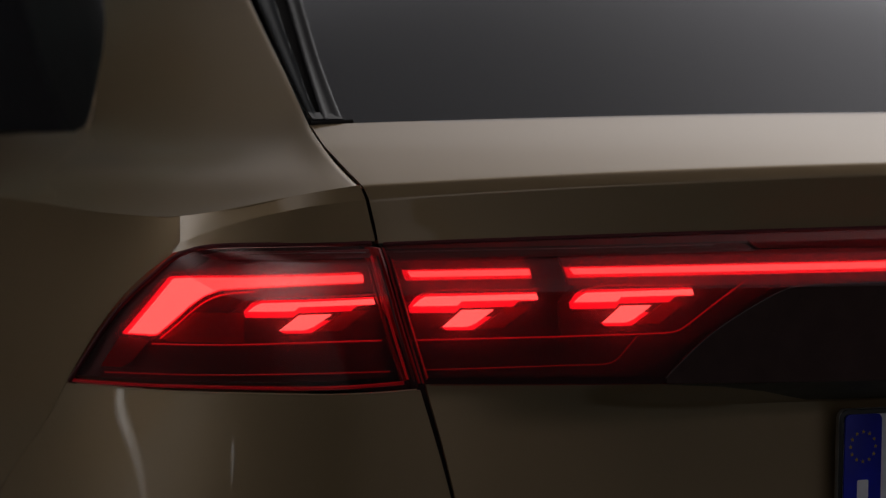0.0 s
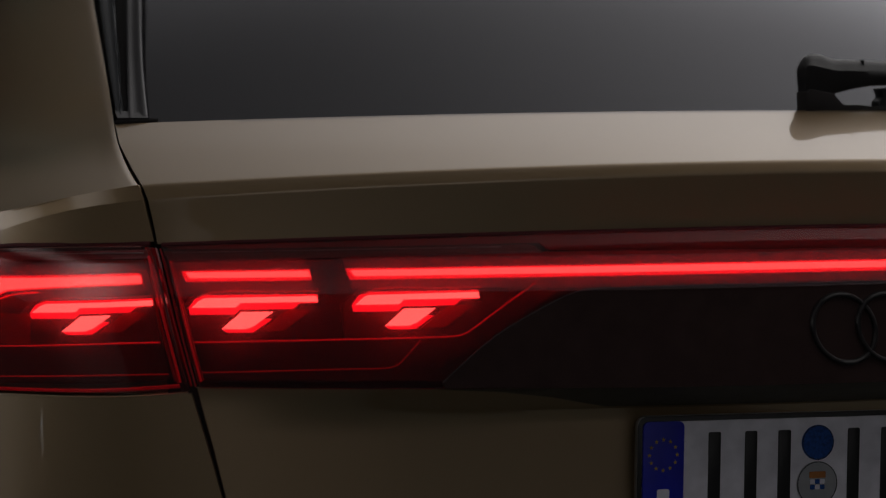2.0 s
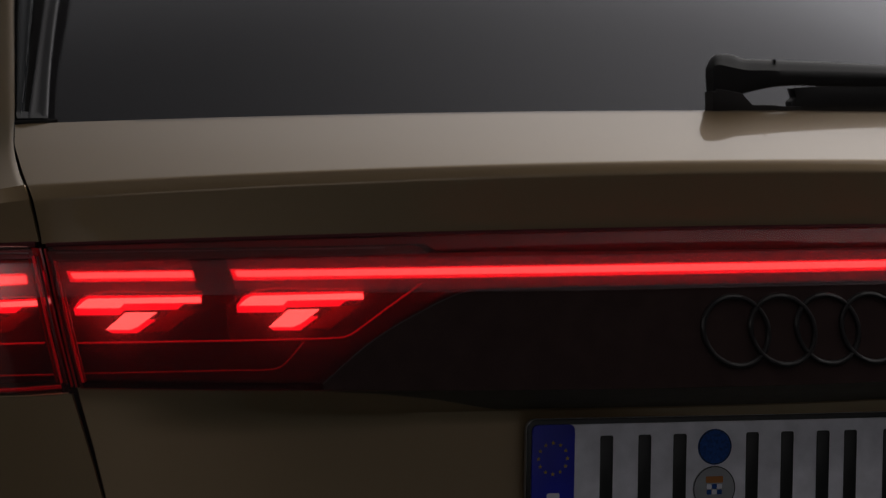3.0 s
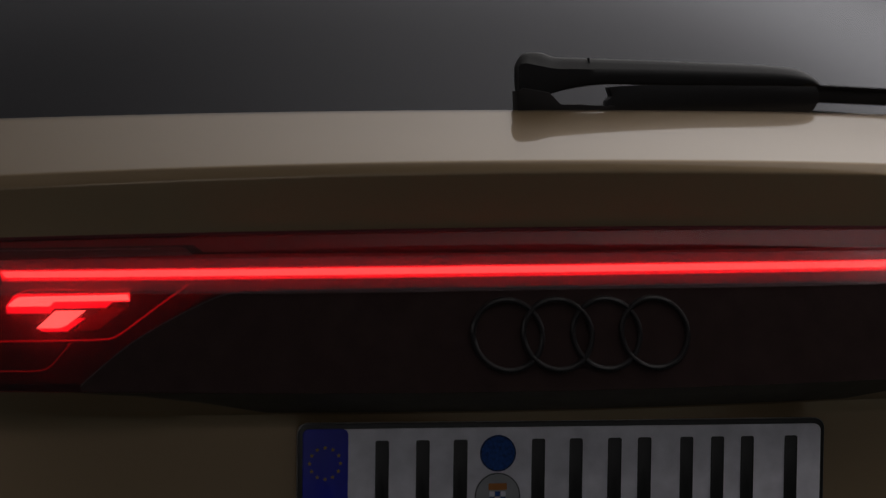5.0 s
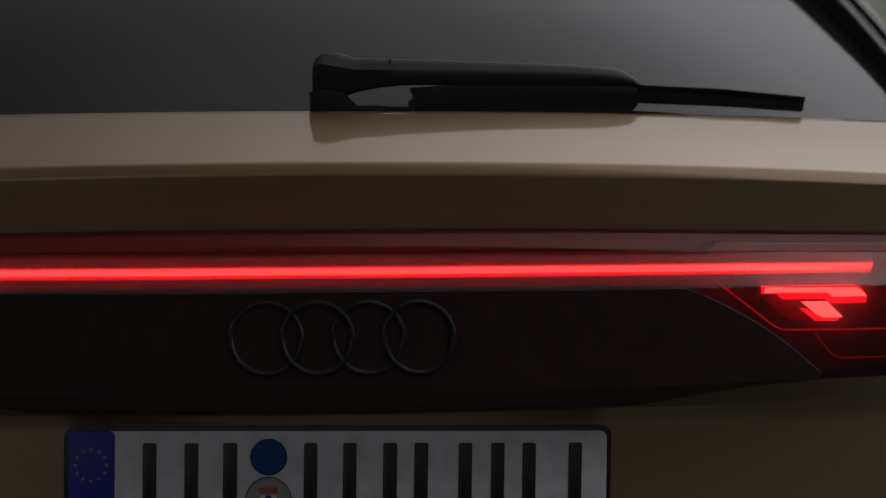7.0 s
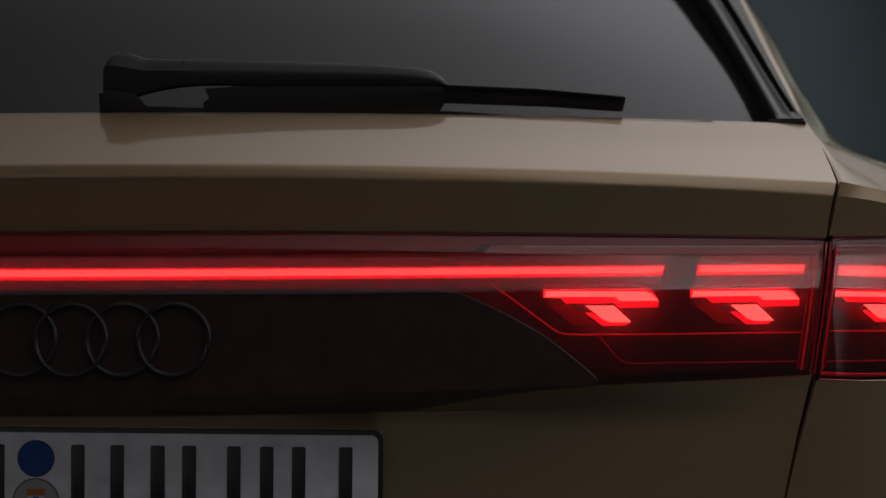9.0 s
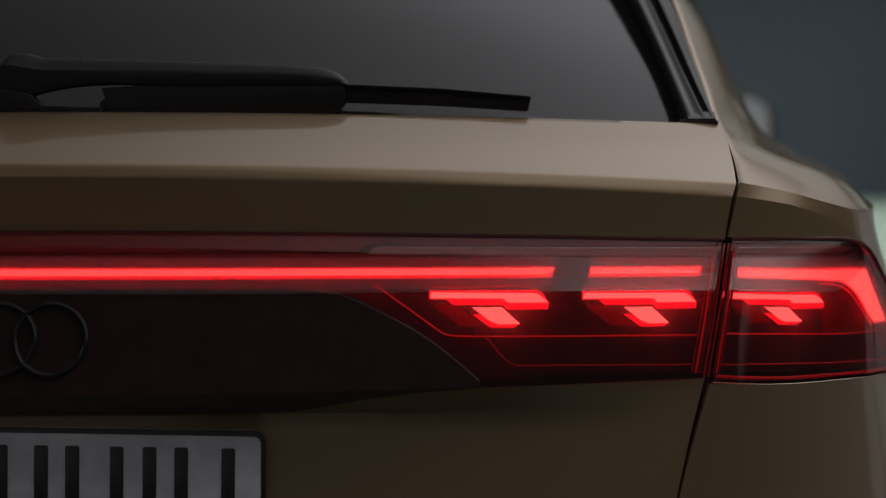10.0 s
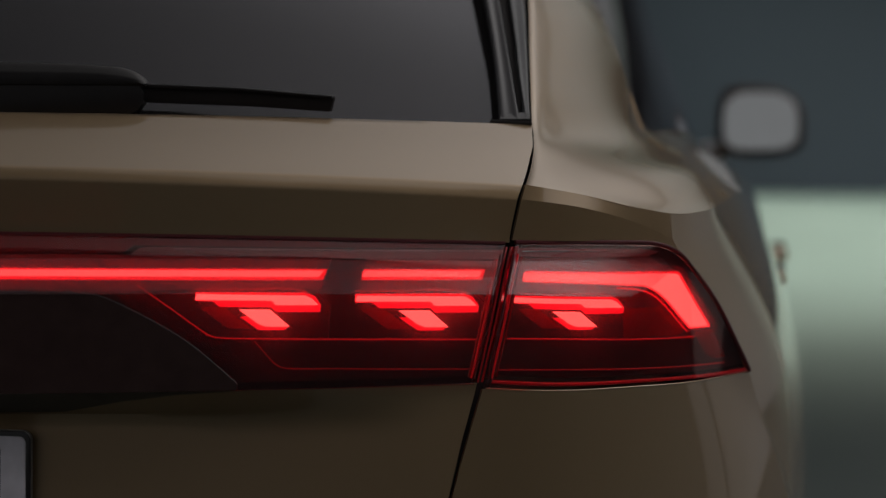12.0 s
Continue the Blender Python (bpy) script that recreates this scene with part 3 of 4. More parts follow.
AFT = [(0.940, 1.2, 1.085), (0.950, 2.0, 1.070), (0.940, 3.3, 1.040)]
for side in (1, -1):
    g = GAP
    crest = [(0.728 + g, 0.154, 1.1195), *SHOULDER[1:]]
    band = faired([
        [*crest, *AFT],
        [(0.7295 + g, 0.205, 1.1368), (0.778, 0.275, 1.132), (0.822, 0.36, 1.1285), (0.849, 0.45, 1.127), (0.865, 0.54, 1.126), (0.879, 0.67, 1.126), (0.890, 0.84, 1.126), (0.903, 1.2, 1.121), (0.915, 2.0, 1.100), (0.900, 3.3, 1.070)],
        [(0.7280 + g, 0.272, 1.1610), (0.761, 0.345, 1.155), (0.790, 0.425, 1.151), (0.812, 0.51, 1.149), (0.826, 0.59, 1.148), (0.838, 0.71, 1.148), (0.850, 0.86, 1.147), (0.870, 1.2, 1.143), (0.884, 2.0, 1.122), (0.868, 3.3, 1.090)],
        [(0.7225 + g, 0.322, 1.179), (0.743, 0.405, 1.174), (0.763, 0.49, 1.171), (0.782, 0.58, 1.170), (0.796, 0.66, 1.1695), (0.807, 0.77, 1.169), (0.816, 0.88, 1.168), (0.838, 1.2, 1.163), (0.858, 2.0, 1.145), (0.840, 3.3, 1.110)]],
        150, 25, (8, 3), 1.5, 12)
    cut = int(np.argmax(band[-1, :, 1] > 0.875))
    rows = [
        *[band[i, [*range(0, cut, 5), cut]] for i in (0, 6, 12, 18, 24)],
        [(0.7135 + g, 0.404, 1.2215), (0.732, 0.477, 1.219), (0.752, 0.557, 1.2175), (0.771, 0.648, 1.217), (0.784, 0.735, 1.2165), (0.797, 0.906, 1.216)],
        [(0.705 + g, 0.487, 1.264), (0.7235, 0.545, 1.264), (0.743, 0.62, 1.264), (0.760, 0.71, 1.264), (0.7725, 0.80, 1.264), (0.7805, 0.932, 1.264)],
        [(0.689 + g, 0.640, 1.344), (0.701, 0.69, 1.344), (0.713, 0.76, 1.344), (0.7245, 0.85, 1.344), (0.7325, 0.94, 1.344), (0.741, 1.072, 1.344)],
        [(0.612 + g, 1.030, 1.507), (0.630, 1.08, 1.507), (0.642, 1.15, 1.505), (0.650, 1.23, 1.50), (0.656, 1.32, 1.495), (0.660, 1.45, 1.485)]]
    body, flat = faired(rows, 70, 120, (6, 9), hold=8), faired(rows, 70, 120, (2, 7), hold=5)
    high = np.array([smoothstep(1.140, 1.205, z) for z in flat[:, 35, 2]])[:, None, None]
    body = body * (1 - high) + flat * high
    quarter = part("quarter_panel", skinned(rounded_edge(body, 0.011, (1, -0.5, 0.6)), side, (1, -0.5, 0.6)), PAINT, car, "sand metallic rear quarter panel with its roof pillar")
    # the doors' shoulder runs on from the quarter panel without a break
    n = int(np.argmin(np.abs(body[:, -1, 2] - band[-1, cut, 2]))) + 1
    shoulder = band[:, cut - 3:].copy()
    shoulder[:, :3] -= np.array((0.0012, 0, 0.0008)) * np.array((1.0, 0.8, 0.5))[None, :, None]
    part("door_shoulder", skinned(shoulder, side, (1, 0, 1)), PAINT, quarter)
    low_line = upto([(0.7238 + g, 0.1490, 1.1050), *FACET_LOW[1:]], (0.889, 0.362, 1.0555))
    part("shoulder_facet", loft([upto(crest[:4], crest[4]), low_line], 60, 12, side, (1, -1, 0)), PAINT, quarter)
    part("shoulder_crease", tube(mirrored([(x - 0.0010, y + 0.0004, z - 0.0010) for x, y, z in [(0.7325, 0.157, 1.1183), *SHOULDER[1:4]]], side), 0.0013, 60, 8), PAINT, quarter)
    part("lamp_surround", loft([low_line, upto([(0.7140 + g, 0.1455, 1.0640), *LAMP_TOP[1:]], (0.900, 0.374, 1.0400))], 60, 20, side, (1, -1, 0)), PAINT, quarter)
    rim = lambda z: edge_at(z, 0.0022)
    side_rows = [
        band[0, int(np.argmin(np.abs(band[0, :cut, 0] - 0.869)))::4],
        [FACET_LOW[-1], (0.889, 0.362, 1.0555), (0.910, 0.460, 1.055), (0.934, 0.66, 1.056), (0.951, 1.0, 1.057), (0.9565, 1.4, 1.055), (0.960, 2.0, 1.045), (0.951, 3.3, 1.012)],
        [(0.884, 0.330, 1.0345), (0.902, 0.402, 1.030), (0.921, 0.500, 1.0285), (0.943, 0.68, 1.0265), (0.959, 1.0, 1.028), (0.965, 1.4, 1.026), (0.970, 2.0, 1.015), (0.962, 3.3, 0.985)],
        [(0.914, 0.395, 0.9865), (0.930, 0.470, 0.980), (0.946, 0.575, 0.974), (0.963, 0.74, 0.970), (0.984, 1.05, 0.967), (0.991, 1.4, 0.964), (0.988, 2.0, 0.955), (0.978, 3.3, 0.930)],
        [rim(0.9025), (0.965, 0.560, 0.904), (0.980, 0.680, 0.905), (0.994, 0.82, 0.906), (1.007, 1.1, 0.905), (1.010, 1.4, 0.903), (0.996, 2.0, 0.895), (0.984, 3.3, 0.87)],
        [rim(0.832), (0.982, 0.640, 0.832), (0.993, 0.740, 0.832), (1.006, 0.88, 0.832), (1.017, 1.15, 0.83), (1.018, 1.45, 0.83), (0.999, 2.0, 0.82), (0.984, 3.3, 0.80)],
        [rim(0.751), (0.995, 0.700, 0.750), (1.002, 0.790, 0.750), (1.012, 0.92, 0.750), (1.021, 1.2, 0.75), (1.020, 1.5, 0.75), (0.998, 2.0, 0.74), (0.982, 3.3, 0.72)],
        [rim(0.66), (1.003, 0.760, 0.660), (1.006, 0.840, 0.660), (1.014, 0.96, 0.660), (1.022, 1.2, 0.66), (1.020, 1.5, 0.66), (0.994, 2.0, 0.66), (0.980, 3.3, 0.64)]]
    flank = faired(side_rows, 110, 90, (5, 5), 1.7, 9)
    for row in flank:
        if row[0, 2] < 0.9025:
            row[:12] += (np.array(edge_at(row[0, 2], 0.0016)) - row[0]) * ((1 - np.arange(12) / 12) ** 2)[:, None]
    part("flank", skinned(flank, side, (1, -0.3, 0)), PAINT, quarter)
    glass_rows = [
        [body[n - 1, -1] + (0.001, -0.004, -0.002), (0.843, 1.22, 1.166), (0.858, 2.0, 1.147), (0.840, 3.3, 1.112)],
        [(0.776, 0.935, 1.268), (0.787, 1.22, 1.30), (0.79, 2.0, 1.33), (0.775, 3.0, 1.26)],
        [(0.738, 1.075, 1.346), (0.737, 1.30, 1.41), (0.72, 2.0, 1.50), (0.70, 2.75, 1.40)],
        [(0.658, 1.45, 1.486), (0.664, 1.60, 1.53), (0.665, 2.0, 1.59), (0.66, 2.5, 1.53)]]
    pane = faired(glass_rows, 60, 40, (3, 3), 1.3) - np.array((0.003, 0, 0))
    part("side_window", skinned(pane, side, (1, 0, 0.3)), GLASS, car, "dark tinted side window")
    # rounded lower corner of the side window's opening
    at_pane = body[n - 1, -1]
    ex = np.array((0.022, 0.31, -0.002)) / 0.31
    jamb = lambda h: np.array([np.interp(at_pane[2] + h, body[n - 1:, -1, 2], body[n - 1:, -1, k]) for k in range(3)])
    edge_arc = [at_pane] + [jamb(0.060 * (1 - math.sin(a))) + ex * 0.060 * (1 - math.cos(a)) for a in np.linspace(0, math.pi / 2, 15)]
    bm = bmesh.new()
    vs = [bm.verts.new(mirrored(c, side)) for c in edge_arc]
    for p, q in zip(vs[1:], vs[2:]):
        bm.faces.new((vs[0], p, q))
    part("window_corner", thicken(facing(bm, (side, 0, 0.3)), 0.004), PAINT, quarter)

# rear bumper corners below the lamps
for side in (1, -1):
    g = GAP
    bumper = part("rear_bumper", loft([
        [(0.6890 + g, 0.0845, 0.9205), (0.747, 0.116, 0.9150), (0.824, 0.193, 0.9105), (0.885, 0.302, 0.9045), (0.920, 0.394, 0.9015), edge_at(0.9)],
        [(0.6600 + g, 0.076, 0.820), (0.738, 0.117, 0.818), (0.826, 0.204, 0.815), (0.895, 0.325, 0.812), (0.940, 0.445, 0.811), edge_at(0.81)],
        [(0.6150 + g, 0.070, 0.600), (0.71, 0.11, 0.600), (0.815, 0.205, 0.600), (0.900, 0.335, 0.600), (0.955, 0.48, 0.600), edge_at(0.6)]],
        60, 44, side, (1, -1, 0), snap=(-1, lambda p: edge_at(p[2]))), PAINT, car, "sand metallic rear bumper corner")
part("bumper_skirt", loft([
    [(-0.998, 0.72, 0.597), (-0.90, 0.34, 0.597), (-0.6, 0.065, 0.597), (0, -0.05, 0.597), (0.6, 0.065, 0.597), (0.90, 0.34, 0.597), (0.998, 0.72, 0.597)],
    [(-0.998, 0.72, 0.42), (-0.90, 0.34, 0.42), (-0.6, 0.06, 0.42), (0, -0.06, 0.42), (0.6, 0.06, 0.42), (0.90, 0.34, 0.42), (0.998, 0.72, 0.42)],
    [(-0.95, 0.75, 0.26), (-0.86, 0.42, 0.24), (-0.6, 0.15, 0.23), (0, 0.05, 0.23), (0.6, 0.15, 0.23), (0.86, 0.42, 0.24), (0.95, 0.75, 0.26)]],
    70, 20, 1, (0, -1, 0)), SATIN, car, "black lower bumper skirt")

# thin bright edge of the bumper under the corner lamps
for side in (1, -1):
    part("bumper_edge", tube(mirrored([(0.6935, 0.0862, 0.9212), (0.747, 0.1170, 0.9157), (0.824, 0.1940, 0.9112), (0.885, 0.3030, 0.9052), (0.920, 0.3950, 0.9022), (0.940, 0.449, 0.9010)], side), 0.0011, 60, 8), PAINT, car)

# rubber seals behind the panel gaps
for side in (1, -1):
    line = [(0.612, 1.045, 1.500), (0.689, 0.622, 1.308), (0.7190, 0.350, 1.160), (0.7280, 0.296, 1.136), (0.7280, 0.236, 1.113), (0.7250, 0.186, 1.102), (0.7210, 0.170, 1.090), (0.7150, 0.168, 1.064), (0.7000, 0.140, 0.990), (0.6875, 0.100, 0.925), (0.6725, 0.096, 0.870), (0.6605, 0.091, 0.820), (0.6455, 0.086, 0.750), (0.6155, 0.085, 0.600)]
    part("door_seal", tube(mirrored(line, side), 0.010, 140, 10), RUBBER, car)
    line = [edge_at(z) for z in (0.902, 0.8575, 0.811, 0.7505, 0.66)]
    part("bumper_seal", tube(mirrored([(x - 0.0115, y + 0.006, z) for x, y, z in line], side), 0.006, 40, 8), RUBBER, car)


# roof, bonnet and floor pan that close the body
part("roof", loft([
    [(-0.668, 1.40, 1.482), (-0.668, 1.55, 1.532), (-0.665, 2.0, 1.592), (-0.66, 2.5, 1.535)],
    [(-0.52, 1.18, 1.53), (-0.5, 1.45, 1.62), (-0.5, 2.0, 1.675), (-0.5, 2.6, 1.60)],
    [(0, 1.03, 1.565), (0, 1.4, 1.66), (0, 2.0, 1.705), (0, 2.65, 1.63)],
    [(0.52, 1.18, 1.53), (0.5, 1.45, 1.62), (0.5, 2.0, 1.675), (0.5, 2.6, 1.60)],
    [(0.668, 1.40, 1.482), (0.668, 1.55, 1.532), (0.665, 2.0, 1.592), (0.66, 2.5, 1.535)]], 30, 40, 1, (0, 0, 1)), PAINT, car)
part("windscreen", loft([
    [(-0.66, 2.5, 1.535), (-0.5, 2.6, 1.60), (0, 2.65, 1.63), (0.5, 2.6, 1.60), (0.66, 2.5, 1.535)],
    [(-0.84, 3.3, 1.11), (-0.55, 3.52, 1.13), (0, 3.60, 1.14), (0.55, 3.52, 1.13), (0.84, 3.3, 1.11)]], 30, 12, 1, (0, 1, 1)), GLASS, car)
part("bonnet", loft([
    [(-0.94, 3.3, 1.04), (-0.55, 3.5, 1.125), (0, 3.6, 1.14), (0.55, 3.5, 1.125), (0.94, 3.3, 1.04)],
    [(-0.94, 4.0, 0.97), (-0.55, 4.1, 1.05), (0, 4.2, 1.06), (0.55, 4.1, 1.05), (0.94, 4.0, 0.97)],
    [(-0.86, 4.55, 0.86), (-0.5, 4.72, 0.93), (0, 4.78, 0.94), (0.5, 4.72, 0.93), (0.86, 4.55, 0.86)]], 40, 24, 1, (0, 0, 1)), PAINT, car)
part("front_bumper", loft([
    [(-0.98, 3.3, 0.87), (-0.97, 4.1, 0.85), (-0.86, 4.58, 0.84), (0, 4.82, 0.90), (0.86, 4.58, 0.84), (0.97, 4.1, 0.85), (0.98, 3.3, 0.87)],
    [(-0.98, 3.3, 0.55), (-0.98, 4.1, 0.55), (-0.88, 4.62, 0.55), (0, 4.87, 0.55), (0.88, 4.62, 0.55), (0.98, 4.1, 0.55), (0.98, 3.3, 0.55)],
    [(-0.95, 3.3, 0.25), (-0.94, 4.1, 0.25), (-0.82, 4.5, 0.25), (0, 4.70, 0.25), (0.82, 4.5, 0.25), (0.94, 4.1, 0.25), (0.95, 3.3, 0.25)]],
    60, 20, 1, (0, 1, 0)), PAINT, car)
part("floor_pan", box((-0.90, 0.20, 0.22), (0.90, 4.45, 0.28), 0.02), CABIN, car)
for side in (1, -1):
    part("front_wing", loft([
        [(0.940, 3.3, 1.042), (0.945, 3.7, 1.01), (0.94, 4.0, 0.972), (0.86, 4.55, 0.862)],
        [(0.981, 3.3, 0.87), (0.982, 3.7, 0.86), (0.972, 4.1, 0.852), (0.862, 4.58, 0.842)]], 20, 8, side, (1, 0, 0)), PAINT, car)
    part("sill", loft([[(0.998, 0.72, 0.655), (1.005, 1.2, 0.655), (0.984, 2.0, 0.655), (0.980, 3.3, 0.64)],
                       [(0.95, 0.75, 0.26), (0.96, 1.2, 0.25), (0.95, 2.0, 0.25), (0.95, 3.3, 0.25)]], 30, 8, side, (1, 0, 0)), SATIN, car)
# dark lining behind the tail, so that no light passes the gaps
part("tail_lining", loft([
    [(-0.70, 0.40, 1.15), (-0.36, 0.26, 1.165), (0, 0.215, 1.168), (0.36, 0.26, 1.165), (0.70, 0.40, 1.15)],
    [(-0.70, 0.26, 1.09), (-0.36, 0.12, 1.10), (0, 0.08, 1.10), (0.36, 0.12, 1.10), (0.70, 0.26, 1.09)],
    [(-0.68, 0.24, 0.90), (-0.36, 0.10, 0.90), (0, 0.06, 0.90), (0.36, 0.10, 0.90), (0.68, 0.24, 0.90)],
    [(-0.64, 0.22, 0.60), (-0.36, 0.10, 0.60), (0, 0.06, 0.60), (0.36, 0.10, 0.60), (0.64, 0.22, 0.60)]], 40, 30, 1, (0, -1, 0)), CABIN, car)


def wheel(x, y):
    s = math.copysign(1, x)
    bm = bmesh.new()
    prof = [(0.24, 0.10), (0.35, 0.125), (0.378, 0.09), (0.382, 0.0), (0.378, -0.09), (0.35, -0.125), (0.24, -0.10)]
    rings = [[bm.verts.new((x + w, y + r * math.cos(a), 0.382 + r * math.sin(a))) for r, w in prof] for a in (math.tau * k / 64 for k in range(64))]
    for k in range(64):
        a, b = rings[k], rings[(k + 1) % 64]
        for j in range(len(prof)):
            bm.faces.new((a[j], b[j], b[(j + 1) % len(prof)], a[(j + 1) % len(prof)]))
    bmesh.ops.recalc_face_normals(bm, faces=bm.faces[:])
    w = part("wheel", bm, TYRE, car, "black rubber tyre on a grey alloy rim", drawn=False)
    bm = bmesh.new()
    for k in range(10):
        a = math.tau * k / 10
        m = Matrix.Translation((x + s * 0.08, y, 0.382)) @ Matrix.Rotation(a, 4, "X") @ Matrix.Translation((0, 0, 0.13))
        bmesh.ops.create_cube(bm, size=1, matrix=m @ Matrix.Diagonal((0.03, 0.045, 0.24, 1)))
    bmesh.ops.create_cone(bm, cap_ends=True, segments=32, radius1=0.06, radius2=0.05, depth=0.05, matrix=Matrix.Translation((x + s * 0.085, y, 0.382)) @ Matrix.Rotation(math.pi / 2 * s, 4, "Y"))
    part("rim", bm, ALLOY, w, drawn=False)


for x in (0.86, -0.86):
    for y in (0.98, 3.975):
        wheel(x, y)

# door mirrors and door handles
for side in (1, -1):
    c = Vector((0.966 * side, 3.14, 1.179))
    bm = bmesh.new()
    bmesh.ops.create_uvsphere(bm, u_segments=40, v_segments=24, radius=1)
    for v in bm.verts:
        x, y, z = v.co
        power = lambda a, e: math.copysign(abs(a) ** e, a)
        ex, ez = (0.50 if x * side < 0 else 0.72 if z < 0 else 0.80), (0.46 if z < 0 else 0.78)
        v.co = (c.x + power(x, ex) * 0.098 + 0.008 * side, c.y + (0.10 * y if y > 0 else 0.022 * y), c.z - 0.006 + power(z, ez) * (0.078 if z < 0 else 0.084 - 0.012 * side * x))
    mir = part("door_mirror", bm, GLOSS_BLACK, car, "black door mirror housing", drawn=False)
    bm = bmesh.new()
    n = 48
    ring = []
    for k in range(n):
        a = math.tau * k / n
        x, z = math.cos(a), math.sin(a)
        ex, ez = (0.50 if x * side < 0 else 0.70 if z < 0 else 0.78), (0.46 if z < 0 else 0.74)
        ring.append(bm.verts.new((c.x + 0.008 * side + math.copysign(abs(x) ** ex, x) * 0.082, c.y - 0.0245, c.z - 0.004 + math.copysign(abs(z) ** ez, z) * (0.062 if z < 0 else 0.066))))
    bm.faces.new(ring)
    facing(bm, (0, -1, 0))
    for v in bm.verts:
        v.co.y += (v.co.x - c.x) * side * 0.03 + (v.co.z - c.z) * 0.06
    part("mirror_glass", thicken(bm, 0.003), MIRROR_GLASS, mir, "silvered mirror glass", smooth=False, drawn=False)
    part("mirror_foot", tube(mirrored([(0.83, 3.20, 1.105), (0.875, 3.19, 1.112), (0.92, 3.18, 1.128)], side), 0.022, 16, 12, 1.3), SILVER, mir, drawn=False)
    part("door_handle", tube(mirrored([(0.975, 2.22, 0.936), (0.997, 2.26, 0.939), (1.002, 2.36, 0.939), (0.997, 2.46, 0.939), (0.975, 2.50, 0.936)], side), 0.014, 30, 12, 1.3), PAINT, car)
    part("door_handle", tube(mirrored([(0.972, 1.32, 0.945), (0.987, 1.36, 0.948), (0.990, 1.44, 0.948), (0.987, 1.52, 0.948), (0.972, 1.56, 0.945)], side), 0.012, 30, 12, 1.3), PAINT, car)

# ---- tail lamps ----
# housing behind the covers
half = [(0.0, 0.927), (0.35, 0.928), (0.683, 0.9255), (0.697, 0.985), (0.7095, 1.0612), (0.55, 1.0668), (0.3, 1.0746), (0.0, 1.0780)]
full = half + [(-x, z) for x, z in half[-2:0:-1]]
centre_lamp = part("tail_lamp", sheet(full, lambda x, z: plan(x) + 0.030, 0.006, 0.03), HOUSING, car, "full-width lit red tail lamp across the tailgate")
part("lens", sheet(full, skin, 0.003, 0.014), LENS, centre_lamp, "clear red lens cover")


def shifted(d):
    return lambda x, z: plan(x) + d


# light bar with its glowing core
def bar(name, x0t, x0b, x1t, x1b, zt, zb, core=0.0022):
    """A bar between two slanted ends; zt and zb give its upper and lower edge at x."""
    def outline(d):
        n = 24
        xs = np.linspace(x0t + d, x1t - d, n)
        xb = np.linspace(x0b + d, x1b - d, n)
        return [(x, zt(abs(x)) - 0.5 * d) for x in xs] + [(x, zb(abs(x)) + 1.6 * d) for x in xb[::-1]]
    f = part(name, sheet(outline(0), shifted(0.004), 0.010, 0.02, zstep=0.05), FRINGE, centre_lamp, "glowing red light bar")
    part("bar_core", sheet(outline(core), shifted(0.0005), 0.003, 0.02, zstep=0.05), CORE, f, "brightest salmon-red core of the bar")


ztop = lambda x: 1.0443 - 0.0190 * x * x
zbot = lambda x: 1.0333 - 0.0175 * x * x
bar("light_bar", -0.5410, -0.5370, 0.5410, 0.5370, ztop, zbot)
bar("light_bar", 0.5752, 0.5730, 0.6895, 0.6860, ztop, zbot)
bar("light_bar", -0.6895, -0.6860, -0.5752, -0.5730, ztop, zbot)

# bands and strips behind the lens
for o, d, mat, name in (
        ([(-0.535, 1.0200), (0.535, 1.0200), (0.545, 1.0510), (0.30, 1.0560), (-0.30, 1.0560), (-0.545, 1.0510)], 0.012, DIFFUSER, "diffuser_band"),
        ([(0.571, 1.0165), (0.700, 1.0120), (0.706, 1.0450), (0.578, 1.0495)], 0.012, DIFFUSER, "diffuser_band"),
        ([(-0.700, 1.0120), (-0.571, 1.0165), (-0.578, 1.0495), (-0.706, 1.0450)], 0.012, DIFFUSER, "diffuser_band"),
        ):
    part(name, sheet(o, shifted(d), 0.004, 0.02, zstep=0.05), mat, centre_lamp)


def tilted(z0, k, d=0.004):
    """A face over the lens that leans back by k toward its top."""
    return lambda x, z: skin(x, z0) - d + (z - z0 + 0.020 * x * x) * k


for o in ([(-0.700, 1.0120), (-0.45, 1.0185), (0.0, 1.0215), (0.45, 1.0185), (0.700, 1.0120), (0.706, 1.0440), (0.45, 1.0515), (0.0, 1.0555), (-0.45, 1.0515), (-0.706, 1.0440)],):
    part("lens_facet", sheet(o, tilted(1.030, 0.42), 0.0015, 0.02), FACET, centre_lamp)
for side in (1, -1):
    o = [(0.3606, 1.0545), (0.7067, 1.0460), (0.7080, 1.0545), (0.374, 1.0625), (0.368, 1.0615)]
    lean = lambda x, z: plan(x) - 0.001 + 0.55 * (z - 1.0545 + 0.0175 * x * x)
    strip = part("upper_strip", sheet([(x * side, z) for x, z in o], lean, 0.003, 0.02), REFLECTOR, centre_lamp, "pale reflector strip")
    part("strip_edge", tube([(x * side, lean(x, z) - 0.001, z) for x, z in ((0.40, 1.0606), (0.50, 1.0586), (0.60, 1.0562), (0.700, 1.0534))], 0.0006, 30, 6), SILVER, strip)
    o = [(0.3606, 1.0560), (0.7067, 1.0475), (0.7080, 1.0555), (0.374, 1.0635), (0.368, 1.0625)]
    part("lens_facet", sheet([(x * side, z) for x, z in o], tilted(1.052, 0.5), 0.0015, 0.02), DIM_FACET, centre_lamp)
